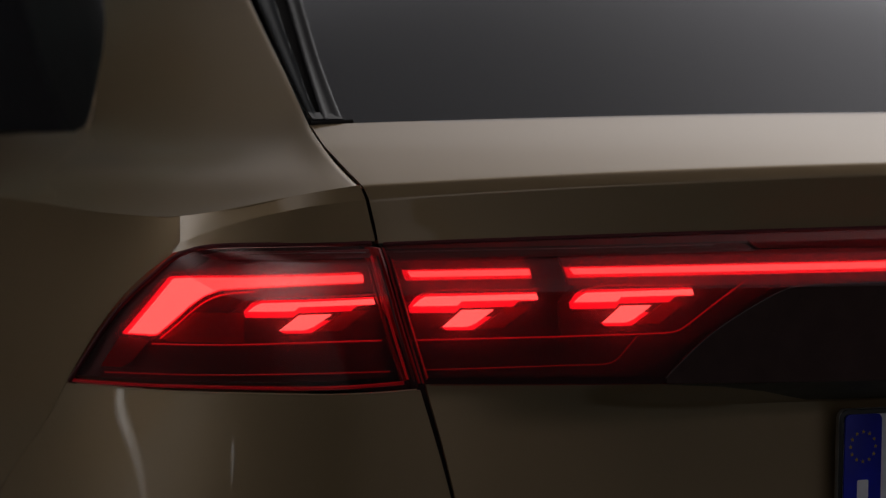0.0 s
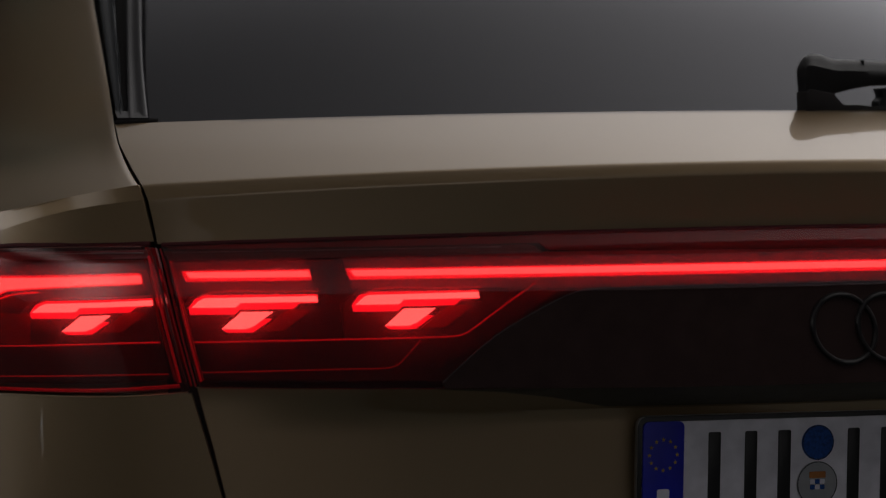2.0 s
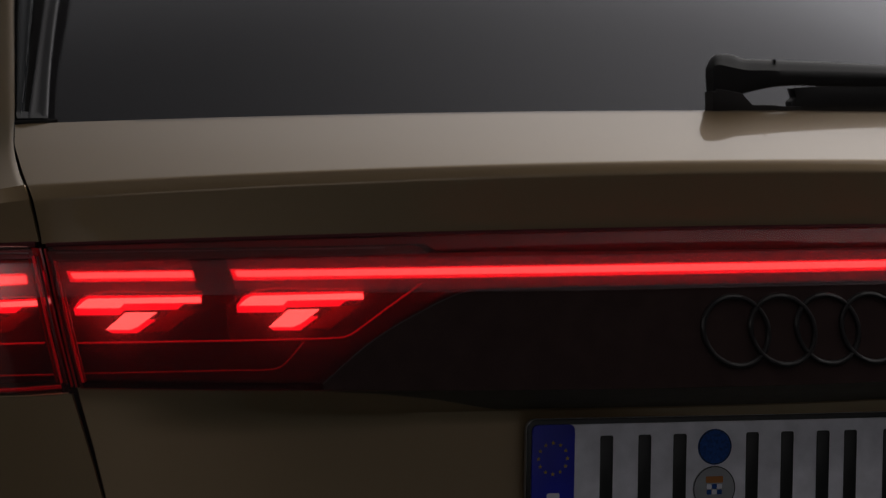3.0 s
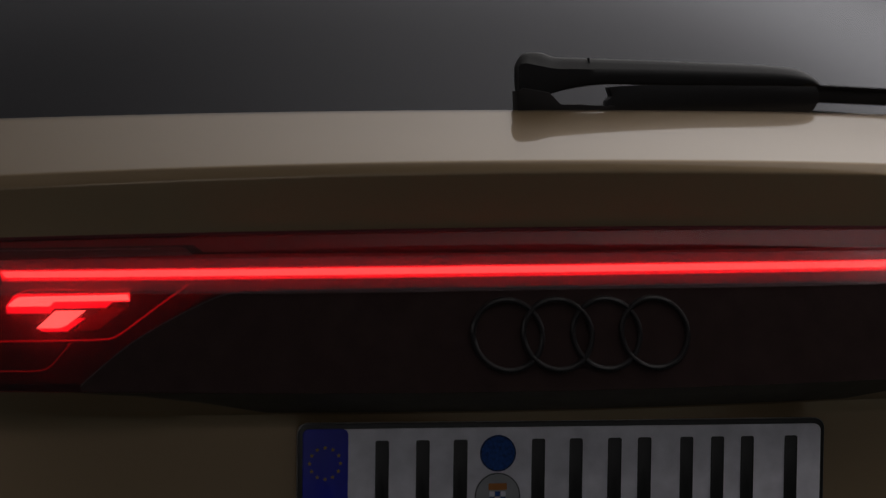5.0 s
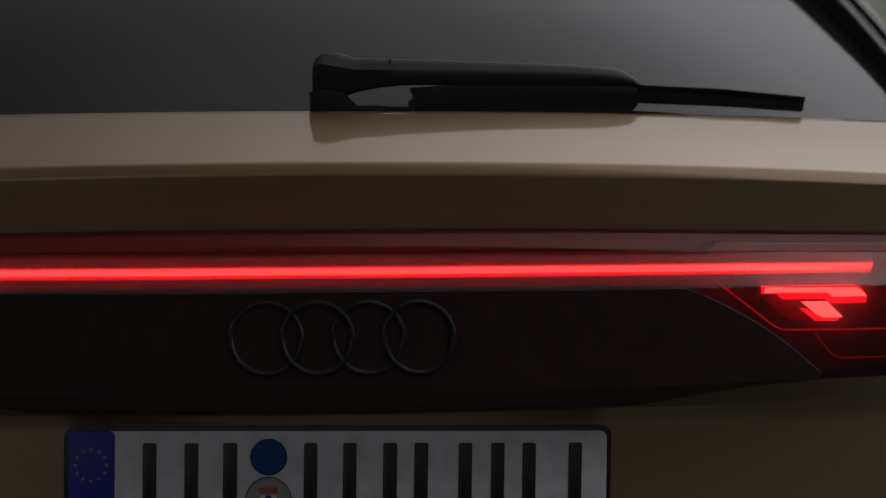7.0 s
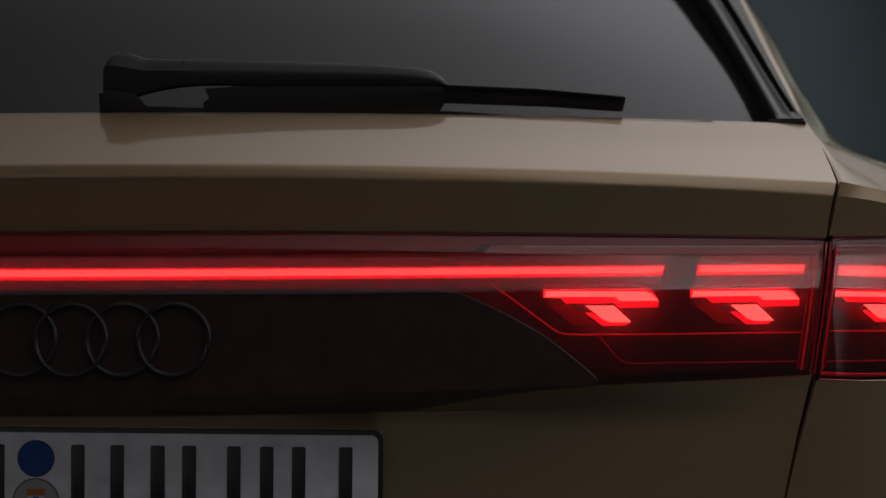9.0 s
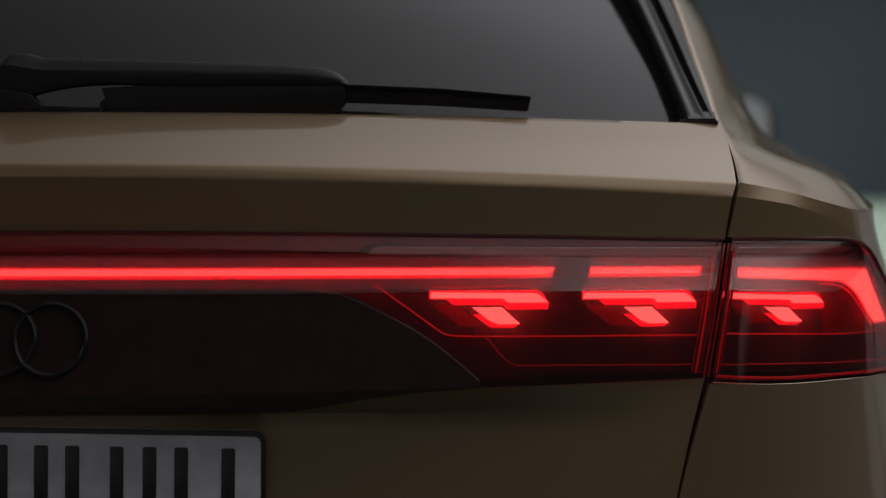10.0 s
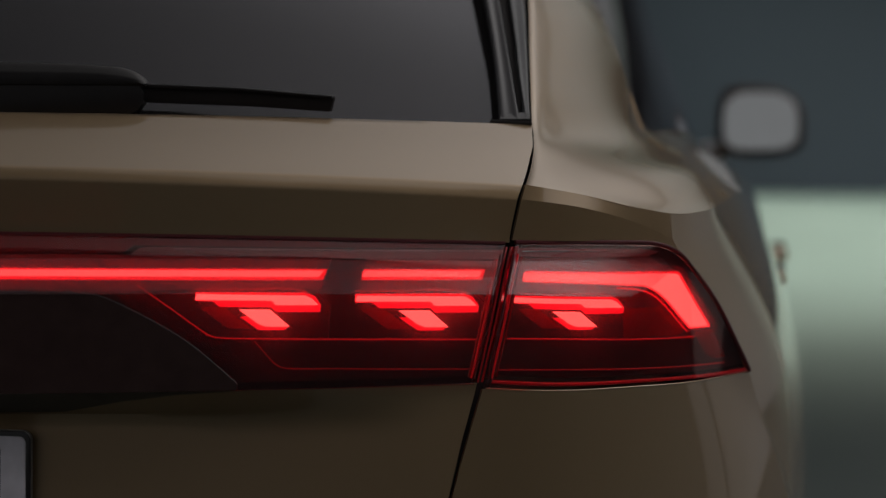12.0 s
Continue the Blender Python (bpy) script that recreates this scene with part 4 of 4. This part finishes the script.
part("lens_rim", tube([(x, skin(abs(x), 1.0775 - 0.034 * x * x) + 0.0008, 1.0780 - 0.0338 * x * x) for x in np.linspace(-0.709, 0.709, 25)], 0.0022, 120, 8), RIM_RED, centre_lamp)
part("upper_band", sheet([(-0.35, 1.0565), (0.35, 1.0565), (0.36, 1.0640), (0.70, 1.0560), (0.704, 1.0600), (0.55, 1.0655), (0.3, 1.0735), (0.0, 1.0768), (-0.3, 1.0735), (-0.55, 1.0655), (-0.704, 1.0600), (-0.70, 1.0560), (-0.36, 1.0640)], shifted(0.014), 0.004, 0.03), UPPER_RED, centre_lamp)


# stepped light modules: an upper hooked blade and a slanted one below it
def module(ox, oz, k, side, owner, slope=0.020):
    """One lamp module; ox, oz: place of its upper inner corner, k: size."""
    def put(name, pts, d, t, mat, parent, label=""):
        o = [((ox + x * k) * side, oz + z * k - slope * (x * k)) for x, z in pts]
        return part(name, sheet(o, shifted(d), t, 0.02, zstep=0.05), mat, parent, label)
    body = put("light_module", [(-0.004, 0.004), (0.106, 0.004), (0.120, -0.012), (0.118, -0.045), (0.045, -0.045), (0.022, -0.026), (-0.006, -0.008)], 0.020, 0.006, MODULE_RED, owner, "stepped red light module")
    put("blade_edge", [(-0.0022, 0.0012), (0.1012, 0.0012), (0.1080, -0.0030), (0.1135, -0.0115), (0.1122, -0.0178), (0.0725, -0.0178), (0.0680, -0.0130), (0.0200, -0.0130), (0.0140, -0.0075), (-0.0022, -0.0072)], 0.008, 0.006, FRINGE, body)
    put("blade_core", [(0.0002, -0.0002), (0.1005, -0.0014), (0.1060, -0.0044), (0.1122, -0.0106), (0.0730, -0.0106), (0.0690, -0.0062), (-0.0012, -0.0058)], 0.002, 0.004, CORE, body)
    for a, b in (((-0.001, 0.0048), (0.092, 0.0048)),):
        p = [((ox + x * k) * side, plan(ox + x * k) + 0.001, oz + z * k - slope * (x * k)) for x, z in (a, ((a[0] + b[0]) / 2, a[1]), b, (0.1015, 0.0026), (0.1075, -0.0008))]
        part("outline_thread", tube(p, 0.0007, 40, 6), LINE, body)
    put("dull_facet", [(0.001, -0.0135), (0.023, -0.0135), (0.049, -0.0345), (0.027, -0.0345)], 0.013, 0.003, REDPLASTIC, body, "dull red unlit facet")
    put("slant_edge", [(0.0390, -0.0228), (0.0450, -0.0225), (0.0625, -0.0320), (0.0835, -0.0320), (0.0795, -0.0355), (0.0560, -0.0355)], 0.008, 0.006, FRINGE, body)
    put("slant_core", [(0.0390, -0.0152), (0.0672, -0.0152), (0.0848, -0.0318), (0.0635, -0.0318), (0.0560, -0.0285)], 0.003, 0.004, CORE, body)


for side in (1, -1):
    module(0.4208, 1.0168, 1.0, side, centre_lamp)
    module(0.5690, 1.0125, 1.0, side, centre_lamp)


def thread(name, pts, side, r, mat, owner, d=0.0, n=50, label=""):
    p = [(x * side, plan(x) + d, z) for x, z in pts]
    return part(name, tube(p, r, n, 6), mat, owner, label)


for side in (1, -1):
    thread("lit_line", [(0.3660, 1.0262), (0.380, 1.0155), (0.395, 1.0042), (0.410, 0.9925), (0.424, 0.9815), (0.434, 0.9752), (0.446, 0.9732), (0.47, 0.9722), (0.52, 0.9707), (0.56, 0.9695), (0.62, 0.9677), (0.686, 0.9655)], side, 0.0008, LINE, centre_lamp, 0.004, 80)
    thread("lit_line", [(0.4733, 0.9700), (0.482, 0.9592), (0.490, 0.9495), (0.496, 0.9445), (0.504, 0.9425), (0.53, 0.9415), (0.56, 0.9405), (0.60, 0.9390), (0.64, 0.9375), (0.679, 0.9361)], side, 0.0006, FAINT, centre_lamp, 0.004, 60)

def veil(x, z):
    """Depth of the milky cover, added to imitate bloom, just before the lit pieces."""
    return max(plan(x) - 0.004, skin(x, z) + 0.003)


cover = [(0.0, 1.0240), (0.3450, 1.0180), (0.47, 0.9340), (0.685, 0.9300), (0.705, 1.0440), (0.45, 1.0500), (0.0, 1.0540)]
part("bloom_cover", sheet(cover + [(-x, z) for x, z in cover[-2:0:-1]], veil, 0, 0.02), BLOOM_MILK, centre_lamp, "added milky sheet that imitates bloom round the lit pieces")

# black centre panel with the four rings
half = [(0.0, 0.9271), (0.466, 0.9277), (0.4669, 0.9333), (0.4400, 0.9570), (0.4151, 0.9763), (0.380, 0.9970), (0.3447, 1.0144), (0.3340, 1.0183), (0.3075, 1.0213), (0.2388, 1.0230), (0.12, 1.0240), (0.0, 1.0245)]
outline = half + [(-x, z) for x, z in half[-2:0:-1]]
panel = part("centre_panel", sheet(outline, lambda x, z: skin(x, z) - 0.0022, 0.005, 0.018), GLOSS_BLACK, centre_lamp, "gloss black panel in the lamp")
edge = [(-x, z) for x, z in half[2:]] + half[2:-1][::-1]
part("panel_edge", tube([(x, skin(abs(x), z) - 0.0020, z) for x, z in edge], 0.0006, 160, 6), EDGE_GREY, panel)
for k in range(4):
    bm = bmesh.new()
    cx = -0.0730 + 0.0475 * k
    n, m = 64, 10
    loops = []
    for i in range(n):
        a = math.tau * i / n
        ring = []
        for j in range(m):
            b = math.tau * j / m
            r = 0.0328 + 0.0025 * math.cos(b)
            x, z = cx + r * math.cos(a), 0.9795 + r * math.sin(a)
            ring.append(bm.verts.new((x, skin(abs(x), z) - 0.0035 - 0.0030 * math.sin(b) - 0.0006 * (k % 2), z)))
        loops.append(ring)
    for i in range(n):
        a, b = loops[i], loops[(i + 1) % n]
        for j in range(m):
            bm.faces.new((a[j], b[j], b[(j + 1) % m], a[(j + 1) % m]))
    bmesh.ops.recalc_face_normals(bm, faces=bm.faces[:])
    part("badge_ring", bm, BADGE, panel, "dark badge ring")

# corner lamps on the quarter panels
OUTLINE = [(0.7195, 1.0605), (0.7654, 1.0592), (0.8194, 1.0565), (0.8560, 1.0525), (0.8735, 1.0440), (0.8920, 1.0190), (0.9093, 0.9905), (0.9300, 0.9440), (0.9462, 0.9040), (0.9099, 0.9060), (0.8236, 0.9140), (0.7472, 0.9185), (0.6925, 0.9240), (0.7060, 0.9900)]
SIGNATURE = [(0.7245, 1.0216), (0.7262, 1.0327), (0.8467, 1.0252), (0.8650, 1.0236), (0.8762, 1.0218), (0.9072, 0.9576), (0.8852, 0.9592), (0.8620, 0.9933), (0.8530, 1.0030), (0.8420, 1.0098), (0.8084, 1.0143), (0.77, 1.0182)]


def inset(o, d):
    """The outline moved inwards by d."""
    out = []
    cw = sum(o[i - 1][0] * o[i][1] - o[i][0] * o[i - 1][1] for i in range(len(o))) < 0
    for i in range(len(o)):
        a, b, c = (Vector(o[k % len(o)]) for k in (i - 1, i, i + 1))
        n1, n2 = (Vector((-(q - p).y, (q - p).x)).normalized() * (-1 if cw else 1) for p, q in ((a, b), (b, c)))
        n = (n1 + n2).normalized()
        out.append(tuple(b + n * d / max(0.5, n.dot(n1))))
    return out


def softened(o, most=0.0035):
    """The outline with its corners rounded off."""
    for _ in range(2):
        out = []
        for i in range(len(o)):
            a, b, c = (Vector(o[k % len(o)]) for k in (i - 1, i, i + 1))
            out += [tuple(b + (a - b).normalized() * min(most, 0.3 * (a - b).length)), tuple(b + (c - b).normalized() * min(most, 0.3 * (c - b).length))]
        o, most = out, most * 0.4
    return o


SIGNATURE = softened(SIGNATURE, 0.0016)
for side in (1, -1):
    flip = lambda o: [(x * side, z) for x, z in o]
    lamp = part("tail_lamp", sheet(flip(inset(OUTLINE, 0.003)), shifted(0.028), 0.006, 0.02), MODULE_RED, car, "lit red corner lamp with a bent light blade")
    part("lens", sheet(flip(OUTLINE), skin, 0.003, 0.012), LENS, lamp, "clear red lens cover")
    sig = part("light_blade", sheet(flip(SIGNATURE), shifted(0.006), 0.008, 0.012), FRINGE, lamp, "glowing bent light blade")
    part("blade_core", sheet(flip(inset(SIGNATURE, 0.0019)), shifted(0.002), 0.004, 0.012), CORE, sig)
    thread("blade_wall", [(0.815, 1.0105), (0.8390, 1.0062), (0.8500, 1.0002), (0.8590, 0.9910), (0.8725, 0.9722), (0.8830, 0.9572)], side, 0.0008, BRIGHT_LINE, lamp, 0.006)
    module(0.7175, 1.0068, 0.915, side, lamp, 0.066)
    part("diffuser_band", sheet(flip([(0.7130, 1.0140), (0.8300, 1.0030), (0.8600, 1.0290), (0.8450, 1.0420), (0.7190, 1.0450)]), shifted(0.016), 0.004, 0.02), DIFFUSER, lamp)
    part("upper_strip", sheet(flip([(0.7210, 1.0480), (0.8450, 1.0420), (0.8560, 1.0455), (0.8400, 1.0500), (0.7225, 1.0560)]), lambda x, z: plan(x) - 0.002 + 0.55 * (z - 1.0475 + 0.05 * (x - 0.72)), 0.003, 0.02), STRIP, lamp, "pale reflector strip")
    part("strip_edge", tube([(x * side, plan(x) + d, z) for x, z, d in ((0.726, 1.0530, -0.001), (0.78, 1.0512, -0.001), (0.835, 1.0475, -0.001))], 0.0006, 30, 6), SILVER, lamp)
    part("reflex_panel", sheet(flip([(0.8200, 0.9880), (0.8560, 0.9860), (0.8800, 0.9590), (0.8760, 0.9540), (0.8200, 0.9580)]), shifted(0.018), 0.004, 0.02), REDPLASTIC, lamp)
    thread("lit_line", [(0.7100, 0.9655), (0.78, 0.9610), (0.84, 0.9555), (0.8890, 0.9510)], side, 0.0009, LINE, lamp, 0.003)
    thread("lit_line", [(0.7020, 0.9345), (0.78, 0.9300), (0.85, 0.9240), (0.92, 0.9160)], side, 0.0008, FAINT, lamp, 0.003)
    part("reflex_panel", sheet(flip([(0.9085, 0.9550), (0.8900, 0.9540), (0.9010, 0.9300), (0.9080, 0.9230), (0.9215, 0.9215)]), shifted(0.008), 0.004, 0.012), REDPLASTIC, lamp)
    part("lens_facet", sheet(flip([(0.7130, 1.0120), (0.8300, 1.0030), (0.8520, 1.0120), (0.8700, 1.0260), (0.8600, 1.0400), (0.7190, 1.0440)]), tilted(1.018, 0.42, 0.013), 0.0015, 0.02), FACET, lamp)
    part("lens_rim", tube([(x * side, skin(x, z) + 0.0008, z + 0.0004) for x, z in inset(OUTLINE, -0.0010)[:9]], 0.0025, 80, 8), RIM_RED, lamp)
    part("lens_facet", sheet(flip([(0.7205, 1.0430), (0.8450, 1.0375), (0.8570, 1.0430), (0.8480, 1.0500), (0.7225, 1.0560)]), tilted(1.041, 0.26, -0.0005), 0.0015, 0.02), DIM_FACET, lamp)
    # end walls of the two lenses along the gap
    for off, owner in ((-0.0030, centre_lamp), (0.0030, lamp)):
        wall = [[((seam_x(z) + off + math.copysign(0.006 * q, off)) * side, skin(0.70, z) + 0.002 + 0.034 * q, z) for q in (0, 0.3, 0.65, 1)] for z in np.linspace(0.927, 1.058, 12)]
        part("lens_end", thicken(facing(grid_mesh(wall), (-off * side, -0.3, 0)), 0.002), REDPLASTIC, owner)
    # inner side walls of the two lenses along the gap
    for off, owner in ((-0.0065, centre_lamp), (0.0065, lamp)):
        for k in range(3):
            step = math.copysign(0.0035 * k, off)
            pts = [((seam_x(z) + off + step) * side, skin(0.70, z) + 0.004 + 0.007 * k, z) for z in (0.930, 0.960, 0.990, 1.020, 1.050)]
            # the middle tube glows in place of reflected red streaks
            part("lens_wall", tube(pts, 0.0013, 30, 8, 1.8), (RIM_RED, STREAK, REDPLASTIC)[k], owner)
    part("bloom_cover", sheet(flip([(0.7150, 1.0420), (0.8450, 1.0370), (0.8800, 1.0270), (0.9150, 0.9600), (0.9200, 0.9250), (0.8300, 0.9290), (0.7000, 0.9340)]), veil, 0, 0.02), BLOOM_MILK, lamp, "added milky sheet that imitates bloom round the lit pieces")
    line = [(x, z) for x, z in OUTLINE[8:13]]
    thread("lower_rim", [(x, z + 0.0002) for x, z in line], side, 0.0020, LOWER, lamp, -0.006)

# ---- number plate ----
def rounded(w0, w1, h0, h1, r, n=6):
    pts = []
    for cx, cz, a0 in ((w1 - r, h1 - r, 0), (w0 + r, h1 - r, 90), (w0 + r, h0 + r, 180), (w1 - r, h0 + r, 270)):
        pts += [(cx + r * math.cos(radians(a0 + 90 * k / n)), cz + r * math.sin(radians(a0 + 90 * k / n))) for k in range(n + 1)]
    return pts


at = lambda y: (lambda x: y)


def plated(name, outline, y, half, bevel, mat, parent, label=""):
    """A flat piece of the number plate, which hangs a little askew."""
    bm = prism(outline, at(y), half, bevel)
    bmesh.ops.transform(bm, matrix=Matrix.Translation((0, 0, 0.8929)) @ Matrix.Rotation(0.0143, 4, "Y") @ Matrix.Translation((0, 0, -0.8929)), verts=bm.verts[:])
    return part(name, bm, mat, parent, label, drawn=False)


TOP = 0.8935
plate = plated("number_plate", rounded(-0.2625, 0.2625, TOP - 0.112, TOP, 0.010), 0.004, 0.004, 0.0012, INK, car, "white number plate with a blue band and dark bars")
plated("plate_edge", rounded(-0.2629, 0.2629, TOP - 0.1124, TOP + 0.0004, 0.010), 0.0045, 0.0030, 0.0004, SILVER, plate)
plated("white_sheet", rounded(-0.2580, 0.2580, TOP - 0.107, TOP - 0.005, 0.007), -0.0008, 0.0012, 0.0004, PLATE_WHITE, plate)
plated("blue_band", rounded(-0.2582, -0.2148, TOP - 0.1072, TOP - 0.0048, 0.006), -0.0018, 0.0012, 0.0003, PLATE_BLUE, plate)
for k in range(12):
    a = math.tau * k / 12
    c = (-0.2370 + 0.0148 * math.cos(a), TOP - 0.0375 + 0.0150 * math.sin(a))
    plated("star", [(c[0] + r * math.cos(math.pi / 2 + math.tau * j / 10), c[1] + r * math.sin(math.pi / 2 + math.tau * j / 10)) for j, r in enumerate([0.0022, 0.0009] * 5)], -0.0032, 0.0003, 0, STAR, plate)
plated("country_bar", rounded(-0.2430, -0.2300, TOP - 0.090, TOP - 0.071, 0.002), -0.0032, 0.0003, 0, PLATE_WHITE, plate)
for x0, x1 in ((-0.1885, -0.1755), (-0.1490, -0.1360), (-0.1125, -0.0990), (-0.0355, -0.0225), (0.0020, 0.0150), (0.0405, 0.0540), (0.0705, 0.0840), (0.1135, 0.1265), (0.1450, 0.1580), (0.1755, 0.1885), (0.2205, 0.2335)):
    plated("dark_bar", rounded(x0, x1, TOP - 0.0920, TOP - 0.0165, 0.002), -0.0024, 0.0008, 0.0004, INK, plate)
for dz, r, mat, name in ((0.0300, 0.0177, SEAL_BLUE, "blue_seal"), (0.0712, 0.0225, SEAL_GREY, "grey_seal")):
    plated(name, [(-0.0690 + r * math.cos(math.tau * k / 40), TOP - dz + r * math.sin(math.tau * k / 40)) for k in range(40)], -0.0024, 0.0006, 0, mat, plate)
    plated("seal_rim", [(-0.0690 + q * math.cos(math.tau * k / 40), TOP - dz + q * math.sin(math.tau * k / 40)) for q, ks in ((r - 0.0005, range(41)), (r - 0.0012, range(40, -1, -1))) for k in ks], -0.0032, 0.0002, 0, INK, plate)
plated("seal_print", rounded(-0.0780, -0.0600, TOP - 0.0655, TOP - 0.0590, 0.001), -0.0032, 0.0003, 0, BADGE_ORANGE, plate)
for k in range(3):
    for m in range(2):
        plated("seal_print", rounded(-0.0770 + 0.0055 * k, -0.0720 + 0.0055 * k, TOP - 0.0715 - 0.0055 * m, TOP - 0.0668 - 0.0055 * m, 0.001), -0.0032, 0.0003, 0, SEAL_BLUE if (k + m) % 2 else PLATE_WHITE, plate)

# ---- rear wiper ----
wy = lambda x: 0.144 + 0.185 * x
# arm: stations along x with bottom, front edge and ridge heights
ST = [(-0.0182, 1.2120, 1.2300, 1.2310), (-0.0174, 1.2095, 1.2420, 1.2450), (-0.0112, 1.2085, 1.2440, 1.2522), (-0.0012, 1.2085, 1.2425, 1.2543), (0.0094, 1.2095, 1.2408, 1.2537), (0.0206, 1.2128, 1.2390, 1.2503), (0.0363, 1.2166, 1.2388, 1.2492), (0.0605, 1.2204, 1.2386, 1.2487), (0.1401, 1.2209, 1.2378, 1.2470), (0.2026, 1.2208, 1.2368, 1.2452), (0.2577, 1.2206, 1.2356, 1.2434), (0.2854, 1.2205, 1.2344, 1.2416), (0.3113, 1.2203, 1.2310, 1.2370), (0.3229, 1.2205, 1.2270, 1.2300), (0.3273, 1.2212, 1.2232, 1.2245)]


def arm_mesh():
    """The arm as a run of rounded sections: an upright face, a rolled edge, a sloping top and a back."""
    rings = []
    for x, lo, mid, hi in spline(ST, 110):
        y, d = wy(x), 0.013
        corner = [(-d + 0.002, lo), (-d, lo + 0.002), (-d - 0.0008, (lo + mid) / 2), (-d, mid - 0.0015), (-d + 0.0012, mid), (-d + 0.0045, mid + (hi - mid) * 0.45),
                  (-0.0045, hi - (hi - mid) * 0.14), (0.0, hi), (0.004, hi - 0.0006), (0.0065, hi - 0.003), (0.0070, mid), (0.0060, (lo + mid) / 2), (0.0020, lo)]
        rings.append([(x, y + a, b) for a, b in corner])
    n = len(rings[0])
    bm = bmesh.new()
    v = [[bm.verts.new(c) for c in r] for r in rings]
    for a, b in zip(v, v[1:]):
        for k in range(n):
            bm.faces.new((a[k], b[k], b[(k + 1) % n], a[(k + 1) % n]))
    bm.faces.new(v[0]), bm.faces.new(v[-1][::-1])
    bmesh.ops.recalc_face_normals(bm, faces=bm.faces[:])
    return bm


wiper = part("wiper_arm", arm_mesh(), SATIN, car, "black plastic rear wiper arm", drawn=False)
part("wiper_base", prism([(-0.0226, 1.2148), (-0.0190, 1.2142), (-0.0150, 1.2175), (0.0120, 1.2130), (0.0149, 1.2104), (0.0191, 1.2062), (0.0250, 1.2009), (0.0460, 1.2010), (0.0580, 1.1999), (0.0830, 1.1998), (0.0830, 1.1850), (-0.0212, 1.1850)], lambda x: 0.133 + 0.10 * x, 0.011, 0.0010), RUBBER, wiper, drawn=False)
part("blade_holder", prism([(0.0812, 1.2190), (0.1000, 1.2204), (0.1200, 1.2216), (0.1500, 1.2225), (0.3220, 1.2215), (0.3260, 1.2120), (0.3245, 1.2030), (0.3190, 1.1960), (0.3080, 1.1910), (0.0795, 1.1870), (0.0792, 1.2050), (0.0848, 1.2092), (0.0818, 1.2165)], lambda x: wy(x) - 0.003, 0.009, 0.0008), SATIN, wiper, drawn=False)
part("wiper_blade", prism([(0.3067, 1.2230), (0.4202, 1.2181), (0.5161, 1.2097), (0.5142, 1.2040), (0.5117, 1.1945), (0.4302, 1.2000), (0.3067, 1.2046)], lambda x: wy(x) + 0.004, 0.005, 0.0015), RUBBER, wiper, drawn=False)
part("blade_spine", prism([(0.3067, 1.2240), (0.4202, 1.2192), (0.5142, 1.2110), (0.5142, 1.2080), (0.4202, 1.2160), (0.3067, 1.2205)], lambda x: wy(x) + 0.003, 0.0075, 0.0010), SATIN, wiper, drawn=False)
part("joint_line", box((0.0599, wy(0.06) - 0.0085, 1.2430), (0.0605, wy(0.06) + 0.002, 1.2490)), INK, wiper, drawn=False)
